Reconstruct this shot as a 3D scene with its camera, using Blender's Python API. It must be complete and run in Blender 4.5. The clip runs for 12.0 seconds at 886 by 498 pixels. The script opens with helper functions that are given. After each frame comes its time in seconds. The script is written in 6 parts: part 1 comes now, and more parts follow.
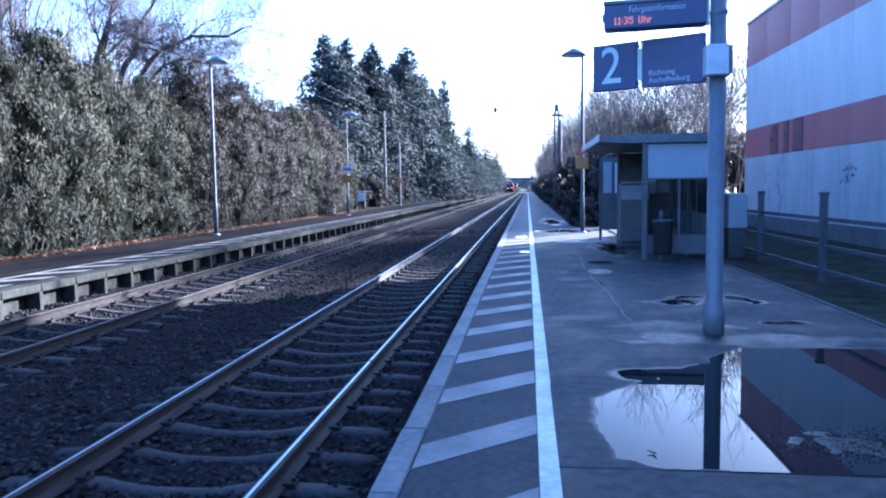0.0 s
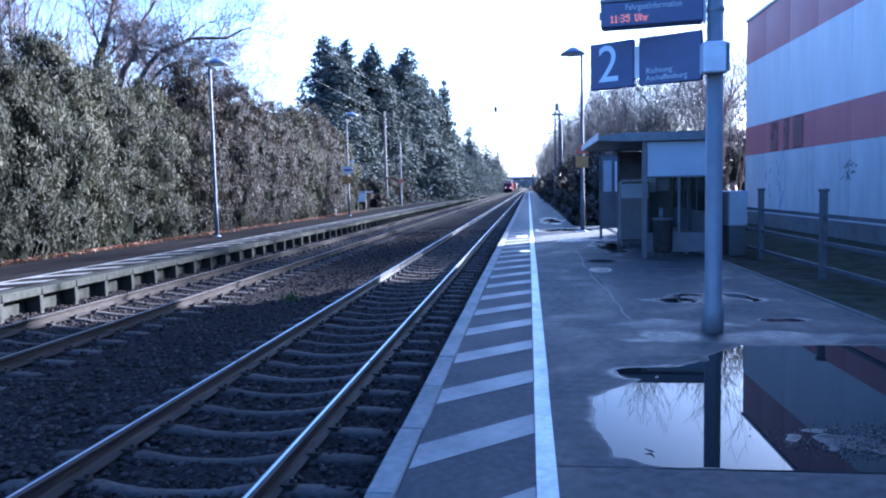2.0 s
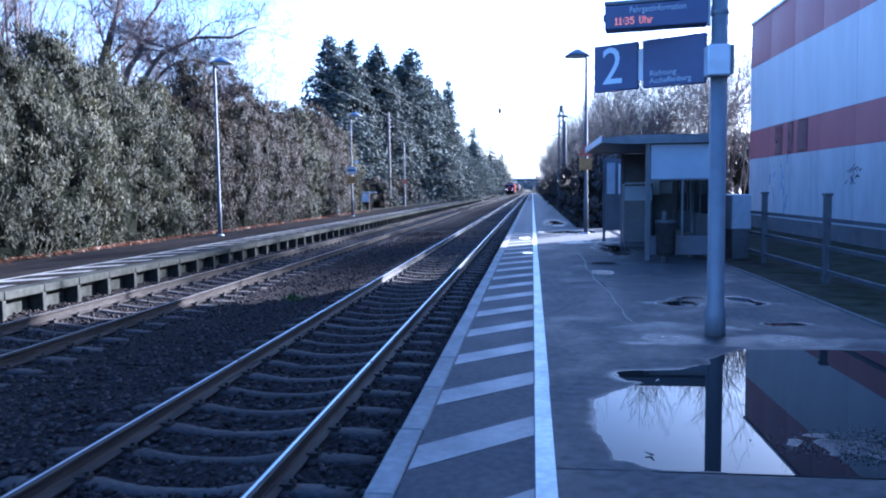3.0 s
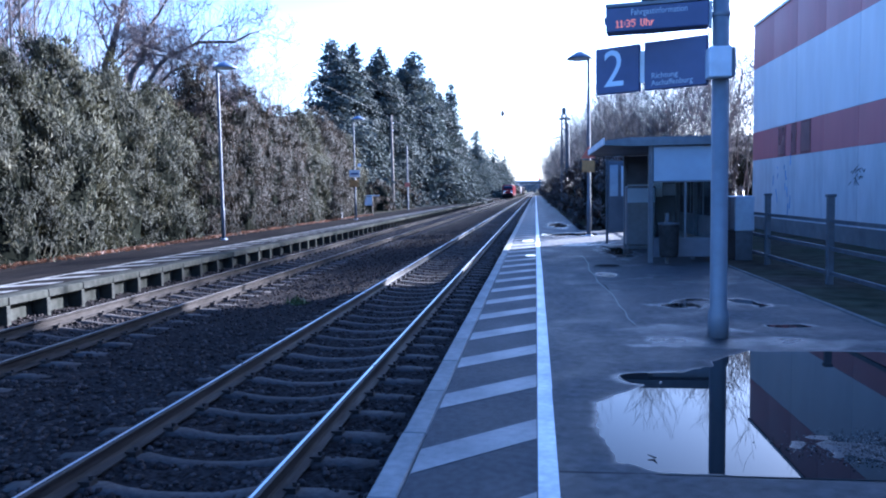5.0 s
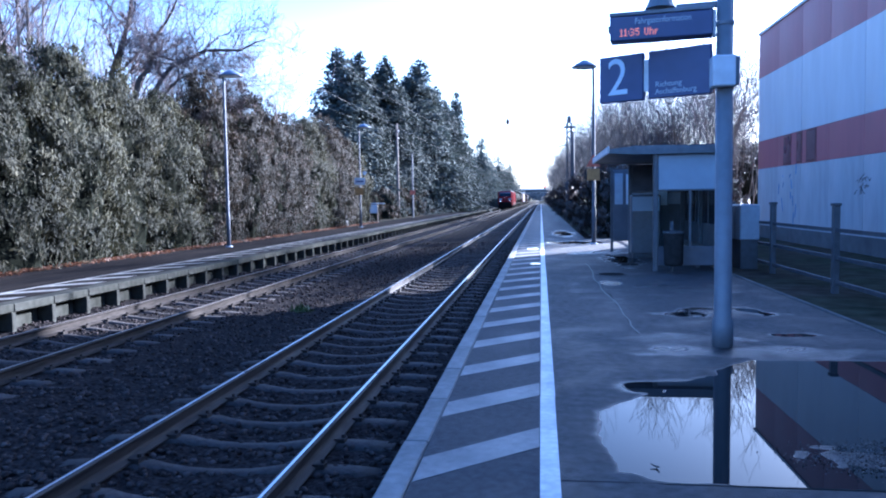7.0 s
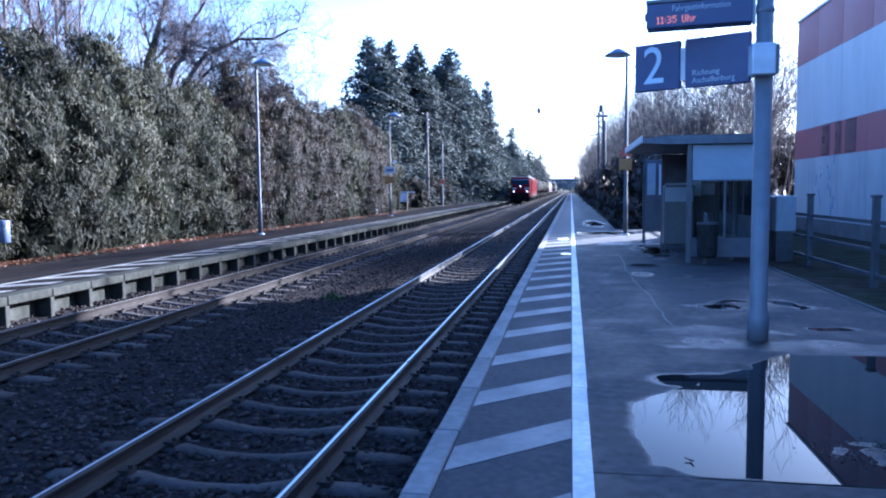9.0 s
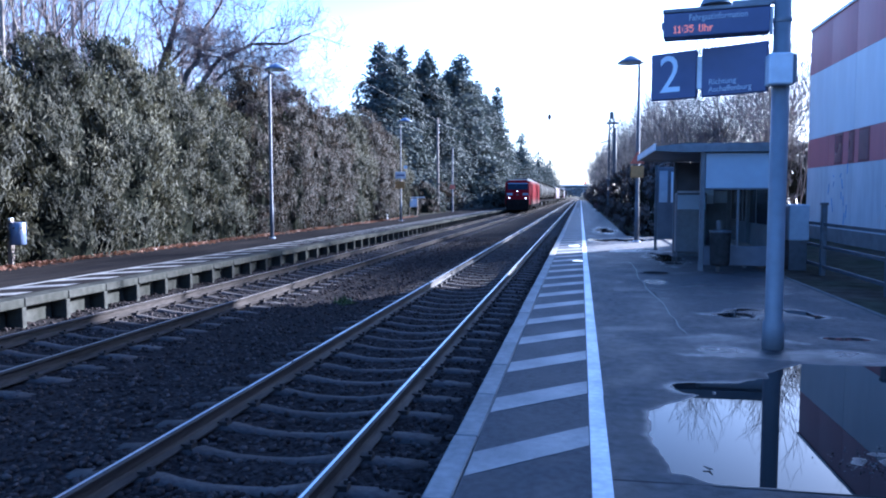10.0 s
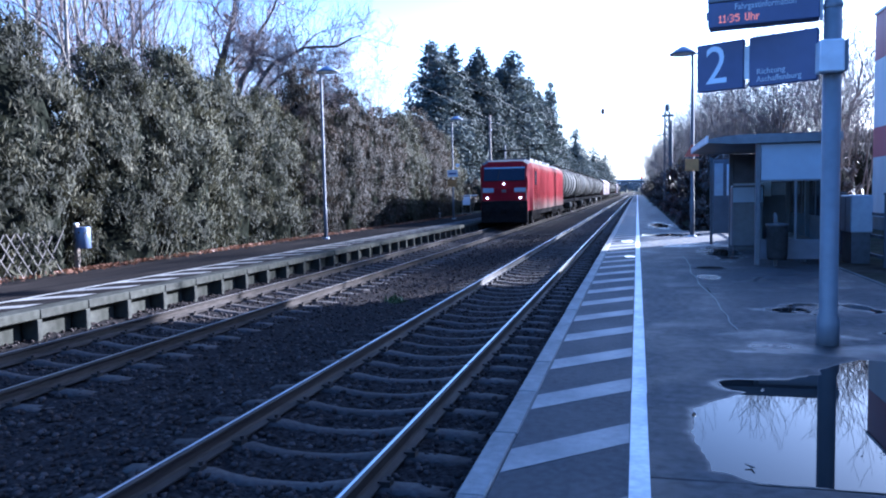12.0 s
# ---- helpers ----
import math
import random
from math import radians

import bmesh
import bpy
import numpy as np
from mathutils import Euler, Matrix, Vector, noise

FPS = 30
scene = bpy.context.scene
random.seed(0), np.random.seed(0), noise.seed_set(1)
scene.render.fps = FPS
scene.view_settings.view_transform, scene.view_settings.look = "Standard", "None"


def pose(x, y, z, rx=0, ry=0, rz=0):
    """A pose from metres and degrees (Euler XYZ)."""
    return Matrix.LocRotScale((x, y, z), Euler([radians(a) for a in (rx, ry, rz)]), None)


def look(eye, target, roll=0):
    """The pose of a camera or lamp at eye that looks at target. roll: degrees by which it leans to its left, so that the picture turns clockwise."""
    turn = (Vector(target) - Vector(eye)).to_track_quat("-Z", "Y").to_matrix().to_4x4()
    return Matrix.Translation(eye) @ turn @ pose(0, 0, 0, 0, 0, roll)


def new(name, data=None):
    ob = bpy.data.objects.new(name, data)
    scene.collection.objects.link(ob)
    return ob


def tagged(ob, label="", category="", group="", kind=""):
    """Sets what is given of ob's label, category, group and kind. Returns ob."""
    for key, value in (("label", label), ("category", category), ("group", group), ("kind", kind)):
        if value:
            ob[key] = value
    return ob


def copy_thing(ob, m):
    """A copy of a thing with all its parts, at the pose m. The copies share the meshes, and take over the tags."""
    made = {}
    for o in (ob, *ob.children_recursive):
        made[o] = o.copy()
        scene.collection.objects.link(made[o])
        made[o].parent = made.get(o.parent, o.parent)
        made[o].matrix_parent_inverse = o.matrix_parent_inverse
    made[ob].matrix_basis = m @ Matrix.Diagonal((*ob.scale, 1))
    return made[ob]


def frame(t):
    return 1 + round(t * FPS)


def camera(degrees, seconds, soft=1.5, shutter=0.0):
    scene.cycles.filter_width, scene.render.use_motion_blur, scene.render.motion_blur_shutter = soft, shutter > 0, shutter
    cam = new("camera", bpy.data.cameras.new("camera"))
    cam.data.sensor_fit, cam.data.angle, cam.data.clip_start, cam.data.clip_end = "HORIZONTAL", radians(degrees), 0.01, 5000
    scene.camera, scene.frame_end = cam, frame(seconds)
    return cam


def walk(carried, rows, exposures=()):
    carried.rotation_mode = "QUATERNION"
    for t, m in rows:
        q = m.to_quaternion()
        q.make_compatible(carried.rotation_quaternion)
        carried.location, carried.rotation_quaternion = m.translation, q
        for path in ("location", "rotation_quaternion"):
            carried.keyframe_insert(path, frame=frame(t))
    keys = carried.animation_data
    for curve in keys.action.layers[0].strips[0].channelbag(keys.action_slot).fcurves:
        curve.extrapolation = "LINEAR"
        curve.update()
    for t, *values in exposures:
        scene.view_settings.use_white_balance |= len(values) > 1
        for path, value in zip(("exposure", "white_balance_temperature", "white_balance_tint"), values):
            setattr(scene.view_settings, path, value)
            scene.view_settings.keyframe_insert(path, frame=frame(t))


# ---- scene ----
cam = camera(60.76, 12.0, soft=2.0)
walk(cam, [
    (0.0, pose(0.000, 0.000, 1.475, 85.439, 0.734, 6.352)),
    (0.5, pose(0.015, 0.010, 1.474, 85.505, 1.057, 6.257)),
    (1.0, pose(0.022, 0.007, 1.475, 85.646, 0.963, 6.102)),
    (1.5, pose(0.032, 0.009, 1.470, 85.484, 0.979, 6.291)),
    (2.0, pose(0.034, 0.011, 1.471, 85.444, 1.193, 6.447)),
    (2.5, pose(0.039, 0.014, 1.470, 85.501, 1.228, 6.672)),
    (3.0, pose(0.044, 0.017, 1.470, 85.521, 0.711, 6.720)),
    (5.0, pose(0.055, 0.013, 1.474, 85.745, 1.002, 6.964)),
    (5.5, pose(0.068, 0.029, 1.473, 85.759, 1.104, 7.516)),
    (6.0, pose(0.066, 0.029, 1.477, 86.224, 0.798, 7.345)),
    (6.5, pose(0.073, 0.021, 1.474, 85.936, 1.002, 7.452)),
    (7.0, pose(0.070, 0.011, 1.474, 86.349, 0.872, 7.362)),
    (9.0, pose(0.042, 0.020, 1.475, 85.552, 0.511, 9.585)),
    (9.5, pose(-0.030, -0.015, 1.478, 85.587, 0.609, 10.363)),
    (10.0, pose(-0.020, -0.031, 1.487, 85.956, 0.032, 10.281)),
    (10.5, pose(0.038, -0.029, 1.490, 85.860, 0.152, 11.082)),
    (11.0, pose(0.066, -0.027, 1.492, 86.111, 0.357, 11.845)),
    (11.5, pose(0.085, -0.025, 1.492, 86.628, 0.488, 12.768)),
    (12.0, pose(0.100, -0.038, 1.490, 85.839, 1.159, 14.383)),
], exposures=[(0.0, 3.49, 4190, 16), (3.0, 3.36, 4190, 16), (12.0, 3.26, 4190, 16)])

# ---- world, sun ----
SUN_AZ, SUN_EL = 39.6, 17.35          # degrees right of the track's direction, and up
world = bpy.data.worlds.new("world")
scene.world = world
world.use_nodes = True
wn = world.node_tree.nodes
sky = wn.new("ShaderNodeTexSky")
sky.sky_type, sky.sun_disc = "NISHITA", False
sky.sun_elevation, sky.sun_rotation = radians(SUN_EL), radians(SUN_AZ)
sky.air_density, sky.dust_density, sky.ozone_density = 1.0, 3.0, 3.0
wn["Background"].inputs["Strength"].default_value = 0.055
# pale winter haze that thickens towards the horizon
wl = world.node_tree.links
way, split = wn.new("ShaderNodeTexCoord"), wn.new("ShaderNodeSeparateXYZ")
wl.new(way.outputs["Generated"], split.inputs[0])
low = wn.new("ShaderNodeMapRange")
low.interpolation_type = "SMOOTHSTEP"
low.inputs["From Min"].default_value, low.inputs["From Max"].default_value = 0.14, 0.29
low.inputs["To Min"].default_value, low.inputs["To Max"].default_value = 1.0, 0.0
wl.new(split.outputs["Z"], low.inputs["Value"])
haze = wn.new("ShaderNodeMix")
haze.data_type, haze.blend_type = "RGBA", "ADD"
haze.inputs[7].default_value = (1.5, 1.15, 0.65, 1)
wl.new(low.outputs[0], haze.inputs[0])
wl.new(sky.outputs[0], haze.inputs[6])
wl.new(haze.outputs[2], wn["Background"].inputs["Color"])
sun = new("sun", bpy.data.lights.new("sun", "SUN"))
sun.data.energy, sun.data.angle, sun.data.color = 5.0, radians(0.6), (1.0, 0.79, 0.56)
s_dir = Vector((math.sin(radians(SUN_AZ)) * math.cos(radians(SUN_EL)), math.cos(radians(SUN_AZ)) * math.cos(radians(SUN_EL)), math.sin(radians(SUN_EL))))
sun.matrix_world = look(s_dir * 200, (0, 0, 0))

RAIL_Z = -0.394
NEAR_X, FAR_X = -2.47, -6.87
rng = np.random.default_rng(7)


# ---- materials ----
def mat(name, base, rough=0.6, metal=0.0, scale=6.0, vary=0.25, bump=0.0, bump_scale=40.0, tint=None, stain=0.5, island=False, obj_random=0.0, spec=0.5, rough_vary=0.1, emit=0.0, stretch=(1, 1, 1)):
    """Two scales of colour variation, a bump, and optional variation from piece to piece."""
    m = bpy.data.materials.new(name)
    m.use_nodes = True
    n, l = m.node_tree.nodes, m.node_tree.links
    bs = n["Principled BSDF"]
    bs.inputs["Roughness"].default_value, bs.inputs["Metallic"].default_value = rough, metal
    bs.inputs["Specular IOR Level"].default_value = spec
    if spec <= 0.1:
        bs.inputs["IOR"].default_value = 1.12      # dusty, without sheen
    co = n.new("ShaderNodeTexCoord")
    mp = n.new("ShaderNodeMapping")
    mp.inputs["Scale"].default_value = stretch
    l.new(co.outputs["Object"], mp.inputs["Vector"])

    def nz(s, d):
        t = n.new("ShaderNodeTexNoise")
        t.inputs["Scale"].default_value, t.inputs["Detail"].default_value = s, d
        l.new(mp.outputs[0], t.inputs["Vector"])
        return t
    fine, wide = nz(scale, 6), nz(scale * 0.13, 4)
    ramp = n.new("ShaderNodeMapRange")
    ramp.inputs["From Min"].default_value, ramp.inputs["From Max"].default_value = 0.3, 0.7
    ramp.inputs["To Min"].default_value, ramp.inputs["To Max"].default_value = 1 - vary, 1 + vary
    l.new(fine.outputs["Fac"], ramp.inputs["Value"])
    mix = n.new("ShaderNodeMix")
    mix.data_type = "RGBA"
    mix.inputs[6].default_value = (*base, 1)
    t2 = tint or tuple(c * 0.6 for c in base)
    mix.inputs[7].default_value = (*t2, 1)
    sm = n.new("ShaderNodeMapRange")
    sm.inputs["From Min"].default_value, sm.inputs["From Max"].default_value = 0.42, 0.68
    sm.inputs["To Max"].default_value = stain
    l.new(wide.outputs["Fac"], sm.inputs["Value"])
    l.new(sm.outputs[0], mix.inputs[0])
    col = n.new("ShaderNodeMix")
    col.data_type, col.blend_type = "RGBA", "MULTIPLY"
    col.inputs[0].default_value = 1.0
    l.new(mix.outputs[2], col.inputs[6])
    l.new(ramp.outputs[0], col.inputs[7])
    out = col.outputs[2]
    if island or obj_random:
        src = n.new("ShaderNodeNewGeometry").outputs["Random Per Island"] if island else n.new("ShaderNodeObjectInfo").outputs["Random"]
        k = obj_random or 0.5
        r2 = n.new("ShaderNodeMapRange")
        r2.inputs["To Min"].default_value, r2.inputs["To Max"].default_value = 1 - k, 1 + k
        l.new(src, r2.inputs["Value"])
        c2 = n.new("ShaderNodeMix")
        c2.data_type, c2.blend_type = "RGBA", "MULTIPLY"
        c2.inputs[0].default_value = 1.0
        l.new(out, c2.inputs[6])
        l.new(r2.outputs[0], c2.inputs[7])
        out = c2.outputs[2]
    l.new(out, bs.inputs["Base Color"])
    rr = n.new("ShaderNodeMapRange")
    rr.inputs["From Min"].default_value, rr.inputs["From Max"].default_value = 0.3, 0.7
    rr.inputs["To Min"].default_value, rr.inputs["To Max"].default_value = max(0.02, rough - rough_vary), min(1, rough + rough_vary)
    l.new(wide.outputs["Fac"], rr.inputs["Value"])
    l.new(rr.outputs[0], bs.inputs["Roughness"])
    if bump:
        b = n.new("ShaderNodeBump")
        b.inputs["Strength"].default_value, b.inputs["Distance"].default_value = bump, 0.02
        l.new(nz(bump_scale, 8).outputs["Fac"], b.inputs["Height"])
        l.new(b.outputs[0], bs.inputs["Normal"])
    if emit:
        bs.inputs["Emission Color"].default_value = (*base, 1)
        bs.inputs["Emission Strength"].default_value = emit
    return m


def leaf_mat(name, a, b, c, rough=0.55, through_light=0.25):
    """Leaves that differ one by one between three colours, and let some light through."""
    m = bpy.data.materials.new(name)
    m.use_nodes = True
    n, l = m.node_tree.nodes, m.node_tree.links
    bs = n["Principled BSDF"]
    geo = n.new("ShaderNodeNewGeometry")
    ramp = n.new("ShaderNodeValToRGB")
    ramp.color_ramp.elements[0].color, ramp.color_ramp.elements[1].color = (*a, 1), (*c, 1)
    e = ramp.color_ramp.elements.new(0.5)
    e.color = (*b, 1)
    co = n.new("ShaderNodeTexCoord")
    nz = n.new("ShaderNodeTexNoise")
    nz.inputs["Scale"].default_value, nz.inputs["Detail"].default_value = 0.9, 3
    l.new(co.outputs["Object"], nz.inputs["Vector"])
    mx = n.new("ShaderNodeMath")
    mx.operation = "MULTIPLY_ADD"
    mx.inputs[1].default_value = 0.55
    l.new(geo.outputs["Random Per Island"], mx.inputs[0])
    sc = n.new("ShaderNodeMath")
    sc.operation = "MULTIPLY_ADD"
    sc.inputs[1].default_value, sc.inputs[2].default_value = 1.6, -0.58
    l.new(nz.outputs["Fac"], sc.inputs[0])
    l.new(sc.outputs[0], mx.inputs[2])
    l.new(mx.outputs[0], ramp.inputs[0])
    oi = n.new("ShaderNodeObjectInfo")
    rr = n.new("ShaderNodeMapRange")
    rr.inputs["To Min"].default_value, rr.inputs["To Max"].default_value = 0.72, 1.28
    l.new(oi.outputs["Random"], rr.inputs["Value"])
    mu = n.new("ShaderNodeMix")
    mu.data_type, mu.blend_type = "RGBA", "MULTIPLY"
    mu.inputs[0].default_value = 1.0
    l.new(ramp.outputs[0], mu.inputs[6])
    l.new(rr.outputs[0], mu.inputs[7])
    l.new(mu.outputs[2], bs.inputs["Base Color"])
    bs.inputs["Roughness"].default_value, bs.inputs["Specular IOR Level"].default_value = rough, 0.2
    tr = n.new("ShaderNodeBsdfTranslucent")
    l.new(mu.outputs[2], tr.inputs["Color"])
    ms = n.new("ShaderNodeMixShader")
    ms.inputs[0].default_value = through_light
    l.new(bs.outputs[0], ms.inputs[1])
    l.new(tr.outputs[0], ms.inputs[2])
    l.new(ms.outputs[0], n["Material Output"].inputs["Surface"])
    return m


def glass_mat(name, tint, rough=0.03):
    m = bpy.data.materials.new(name)
    m.use_nodes = True
    bs = m.node_tree.nodes["Principled BSDF"]
    bs.inputs["Base Color"].default_value = (*tint, 1)
    bs.inputs["Roughness"].default_value = rough
    bs.inputs["Transmission Weight"].default_value = 1.0
    bs.inputs["IOR"].default_value = 1.08
    return m


def asphalt_mat(name):
    """Worn asphalt, wet and dark where it dips."""
    m = mat(name, (0.031, 0.03, 0.031), rough=0.72, scale=11, vary=0.42, bump=0.35, bump_scale=160, tint=(0.062, 0.06, 0.06), stain=0.9, rough_vary=0.2, spec=0.3)
    n, l = m.node_tree.nodes, m.node_tree.links
    bs = n["Principled BSDF"]
    bs.inputs["IOR"].default_value = 1.42
    geo = n.new("ShaderNodeNewGeometry")
    sep = n.new("ShaderNodeSeparateXYZ")
    l.new(geo.outputs["Position"], sep.inputs[0])
    nz = n.new("ShaderNodeTexNoise")
    nz.inputs["Scale"].default_value, nz.inputs["Detail"].default_value = 1.3, 6
    l.new(geo.outputs["Position"], nz.inputs["Vector"])
    ad = n.new("ShaderNodeMath")
    ad.operation = "MULTIPLY_ADD"
    ad.inputs[1].default_value, ad.inputs[2].default_value = 0.022, -0.011
    l.new(nz.outputs["Fac"], ad.inputs[0])
    sm = n.new("ShaderNodeMath")
    l.new(sep.outputs["Z"], sm.inputs[0])
    l.new(ad.outputs[0], sm.inputs[1])
    wet = n.new("ShaderNodeMapRange")
    wet.inputs["From Min"].default_value, wet.inputs["From Max"].default_value = -0.0085, -0.0015
    wet.inputs["To Min"].default_value, wet.inputs["To Max"].default_value = 1.0, 0.0
    l.new(sm.outputs[0], wet.inputs["Value"])
    old = bs.inputs["Roughness"].links[0].from_socket
    mr = n.new("ShaderNodeMix")
    mr.inputs[3].default_value = 0.16
    l.new(wet.outputs[0], mr.inputs[0])
    l.new(old, mr.inputs[2])
    l.new(mr.outputs[0], bs.inputs["Roughness"])
    oc = bs.inputs["Base Color"].links[0].from_socket
    dk = n.new("ShaderNodeMix")
    dk.data_type = "RGBA"
    dk.inputs[7].default_value = (0.022, 0.022, 0.024, 1)
    wf = n.new("ShaderNodeMath")
    wf.operation = "MULTIPLY"
    wf.inputs[1].default_value = 0.75
    l.new(wet.outputs[0], wf.inputs[0])
    l.new(wf.outputs[0], dk.inputs[0])
    l.new(oc, dk.inputs[6])
    l.new(dk.outputs[2], bs.inputs["Base Color"])
    return m


def streaked_mat(name):
    """Red coach paint with pale brake dust that washes down from the roof and up from the sill."""
    m = mat(name, (0.095, 0.0062, 0.0085), rough=0.7, scale=2.0, vary=0.15, tint=(0.08, 0.006, 0.008), spec=0.06, stain=0.8, stretch=(1, 1.4, 0.12))
    n, l = m.node_tree.nodes, m.node_tree.links
    bs = n["Principled BSDF"]
    co, sep, mp, nz = n.new("ShaderNodeTexCoord"), n.new("ShaderNodeSeparateXYZ"), n.new("ShaderNodeMapping"), n.new("ShaderNodeTexNoise")
    mp.inputs["Scale"].default_value = (1, 3.2, 0.25)
    nz.inputs["Scale"].default_value, nz.inputs["Detail"].default_value = 1.6, 5
    l.new(co.outputs["Object"], sep.inputs[0])
    l.new(co.outputs["Object"], mp.inputs[0])
    l.new(mp.outputs[0], nz.inputs["Vector"])
    ramp = n.new("ShaderNodeValToRGB")
    ramp.color_ramp.elements[0].position, ramp.color_ramp.elements[0].color = 0.0, (0.75, 0.75, 0.75, 1)
    ramp.color_ramp.elements[1].position, ramp.color_ramp.elements[1].color = 1.0, (0.7, 0.7, 0.7, 1)
    for at, v in ((0.32, 0.12), (0.75, 0.06)):
        ramp.color_ramp.elements.new(at).color = (v, v, v, 1)
    hz = n.new("ShaderNodeMapRange")
    hz.inputs["From Min"].default_value, hz.inputs["From Max"].default_value = 0.9, 3.6
    l.new(sep.outputs["Z"], hz.inputs["Value"])
    l.new(hz.outputs[0], ramp.inputs[0])
    add = n.new("ShaderNodeMath")
    l.new(nz.outputs["Fac"], add.inputs[0])
    l.new(ramp.outputs[0], add.inputs[1])
    cut = n.new("ShaderNodeMapRange")
    cut.inputs["From Min"].default_value, cut.inputs["From Max"].default_value = 0.72, 1.25
    cut.inputs["To Max"].default_value = 0.85
    l.new(add.outputs[0], cut.inputs["Value"])
    old = bs.inputs["Base Color"].links[0].from_socket
    mix = n.new("ShaderNodeMix")
    mix.data_type = "RGBA"
    mix.inputs[7].default_value = (0.115, 0.095, 0.08, 1)
    l.new(cut.outputs[0], mix.inputs[0])
    l.new(old, mix.inputs[6])
    l.new(mix.outputs[2], bs.inputs["Base Color"])
    return m


def water_mat(name):
    m = bpy.data.materials.new(name)
    m.use_nodes = True
    n, l = m.node_tree.nodes, m.node_tree.links
    bs = n["Principled BSDF"]
    bs.inputs["Base Color"].default_value = (0.011, 0.012, 0.013, 1)
    bs.inputs["Roughness"].default_value = 0.0
    bs.inputs["IOR"].default_value = 1.33
    bs.inputs["Specular IOR Level"].default_value = 0.095
    b = n.new("ShaderNodeBump")
    b.inputs["Strength"].default_value, b.inputs["Distance"].default_value = 0.02, 0.002
    t = n.new("ShaderNodeTexNoise")
    t.inputs["Scale"].default_value = 6
    co = n.new("ShaderNodeTexCoord")
    l.new(co.outputs["Object"], t.inputs["Vector"])
    l.new(t.outputs["Fac"], b.inputs["Height"])
    l.new(b.outputs[0], bs.inputs["Normal"])
    return m


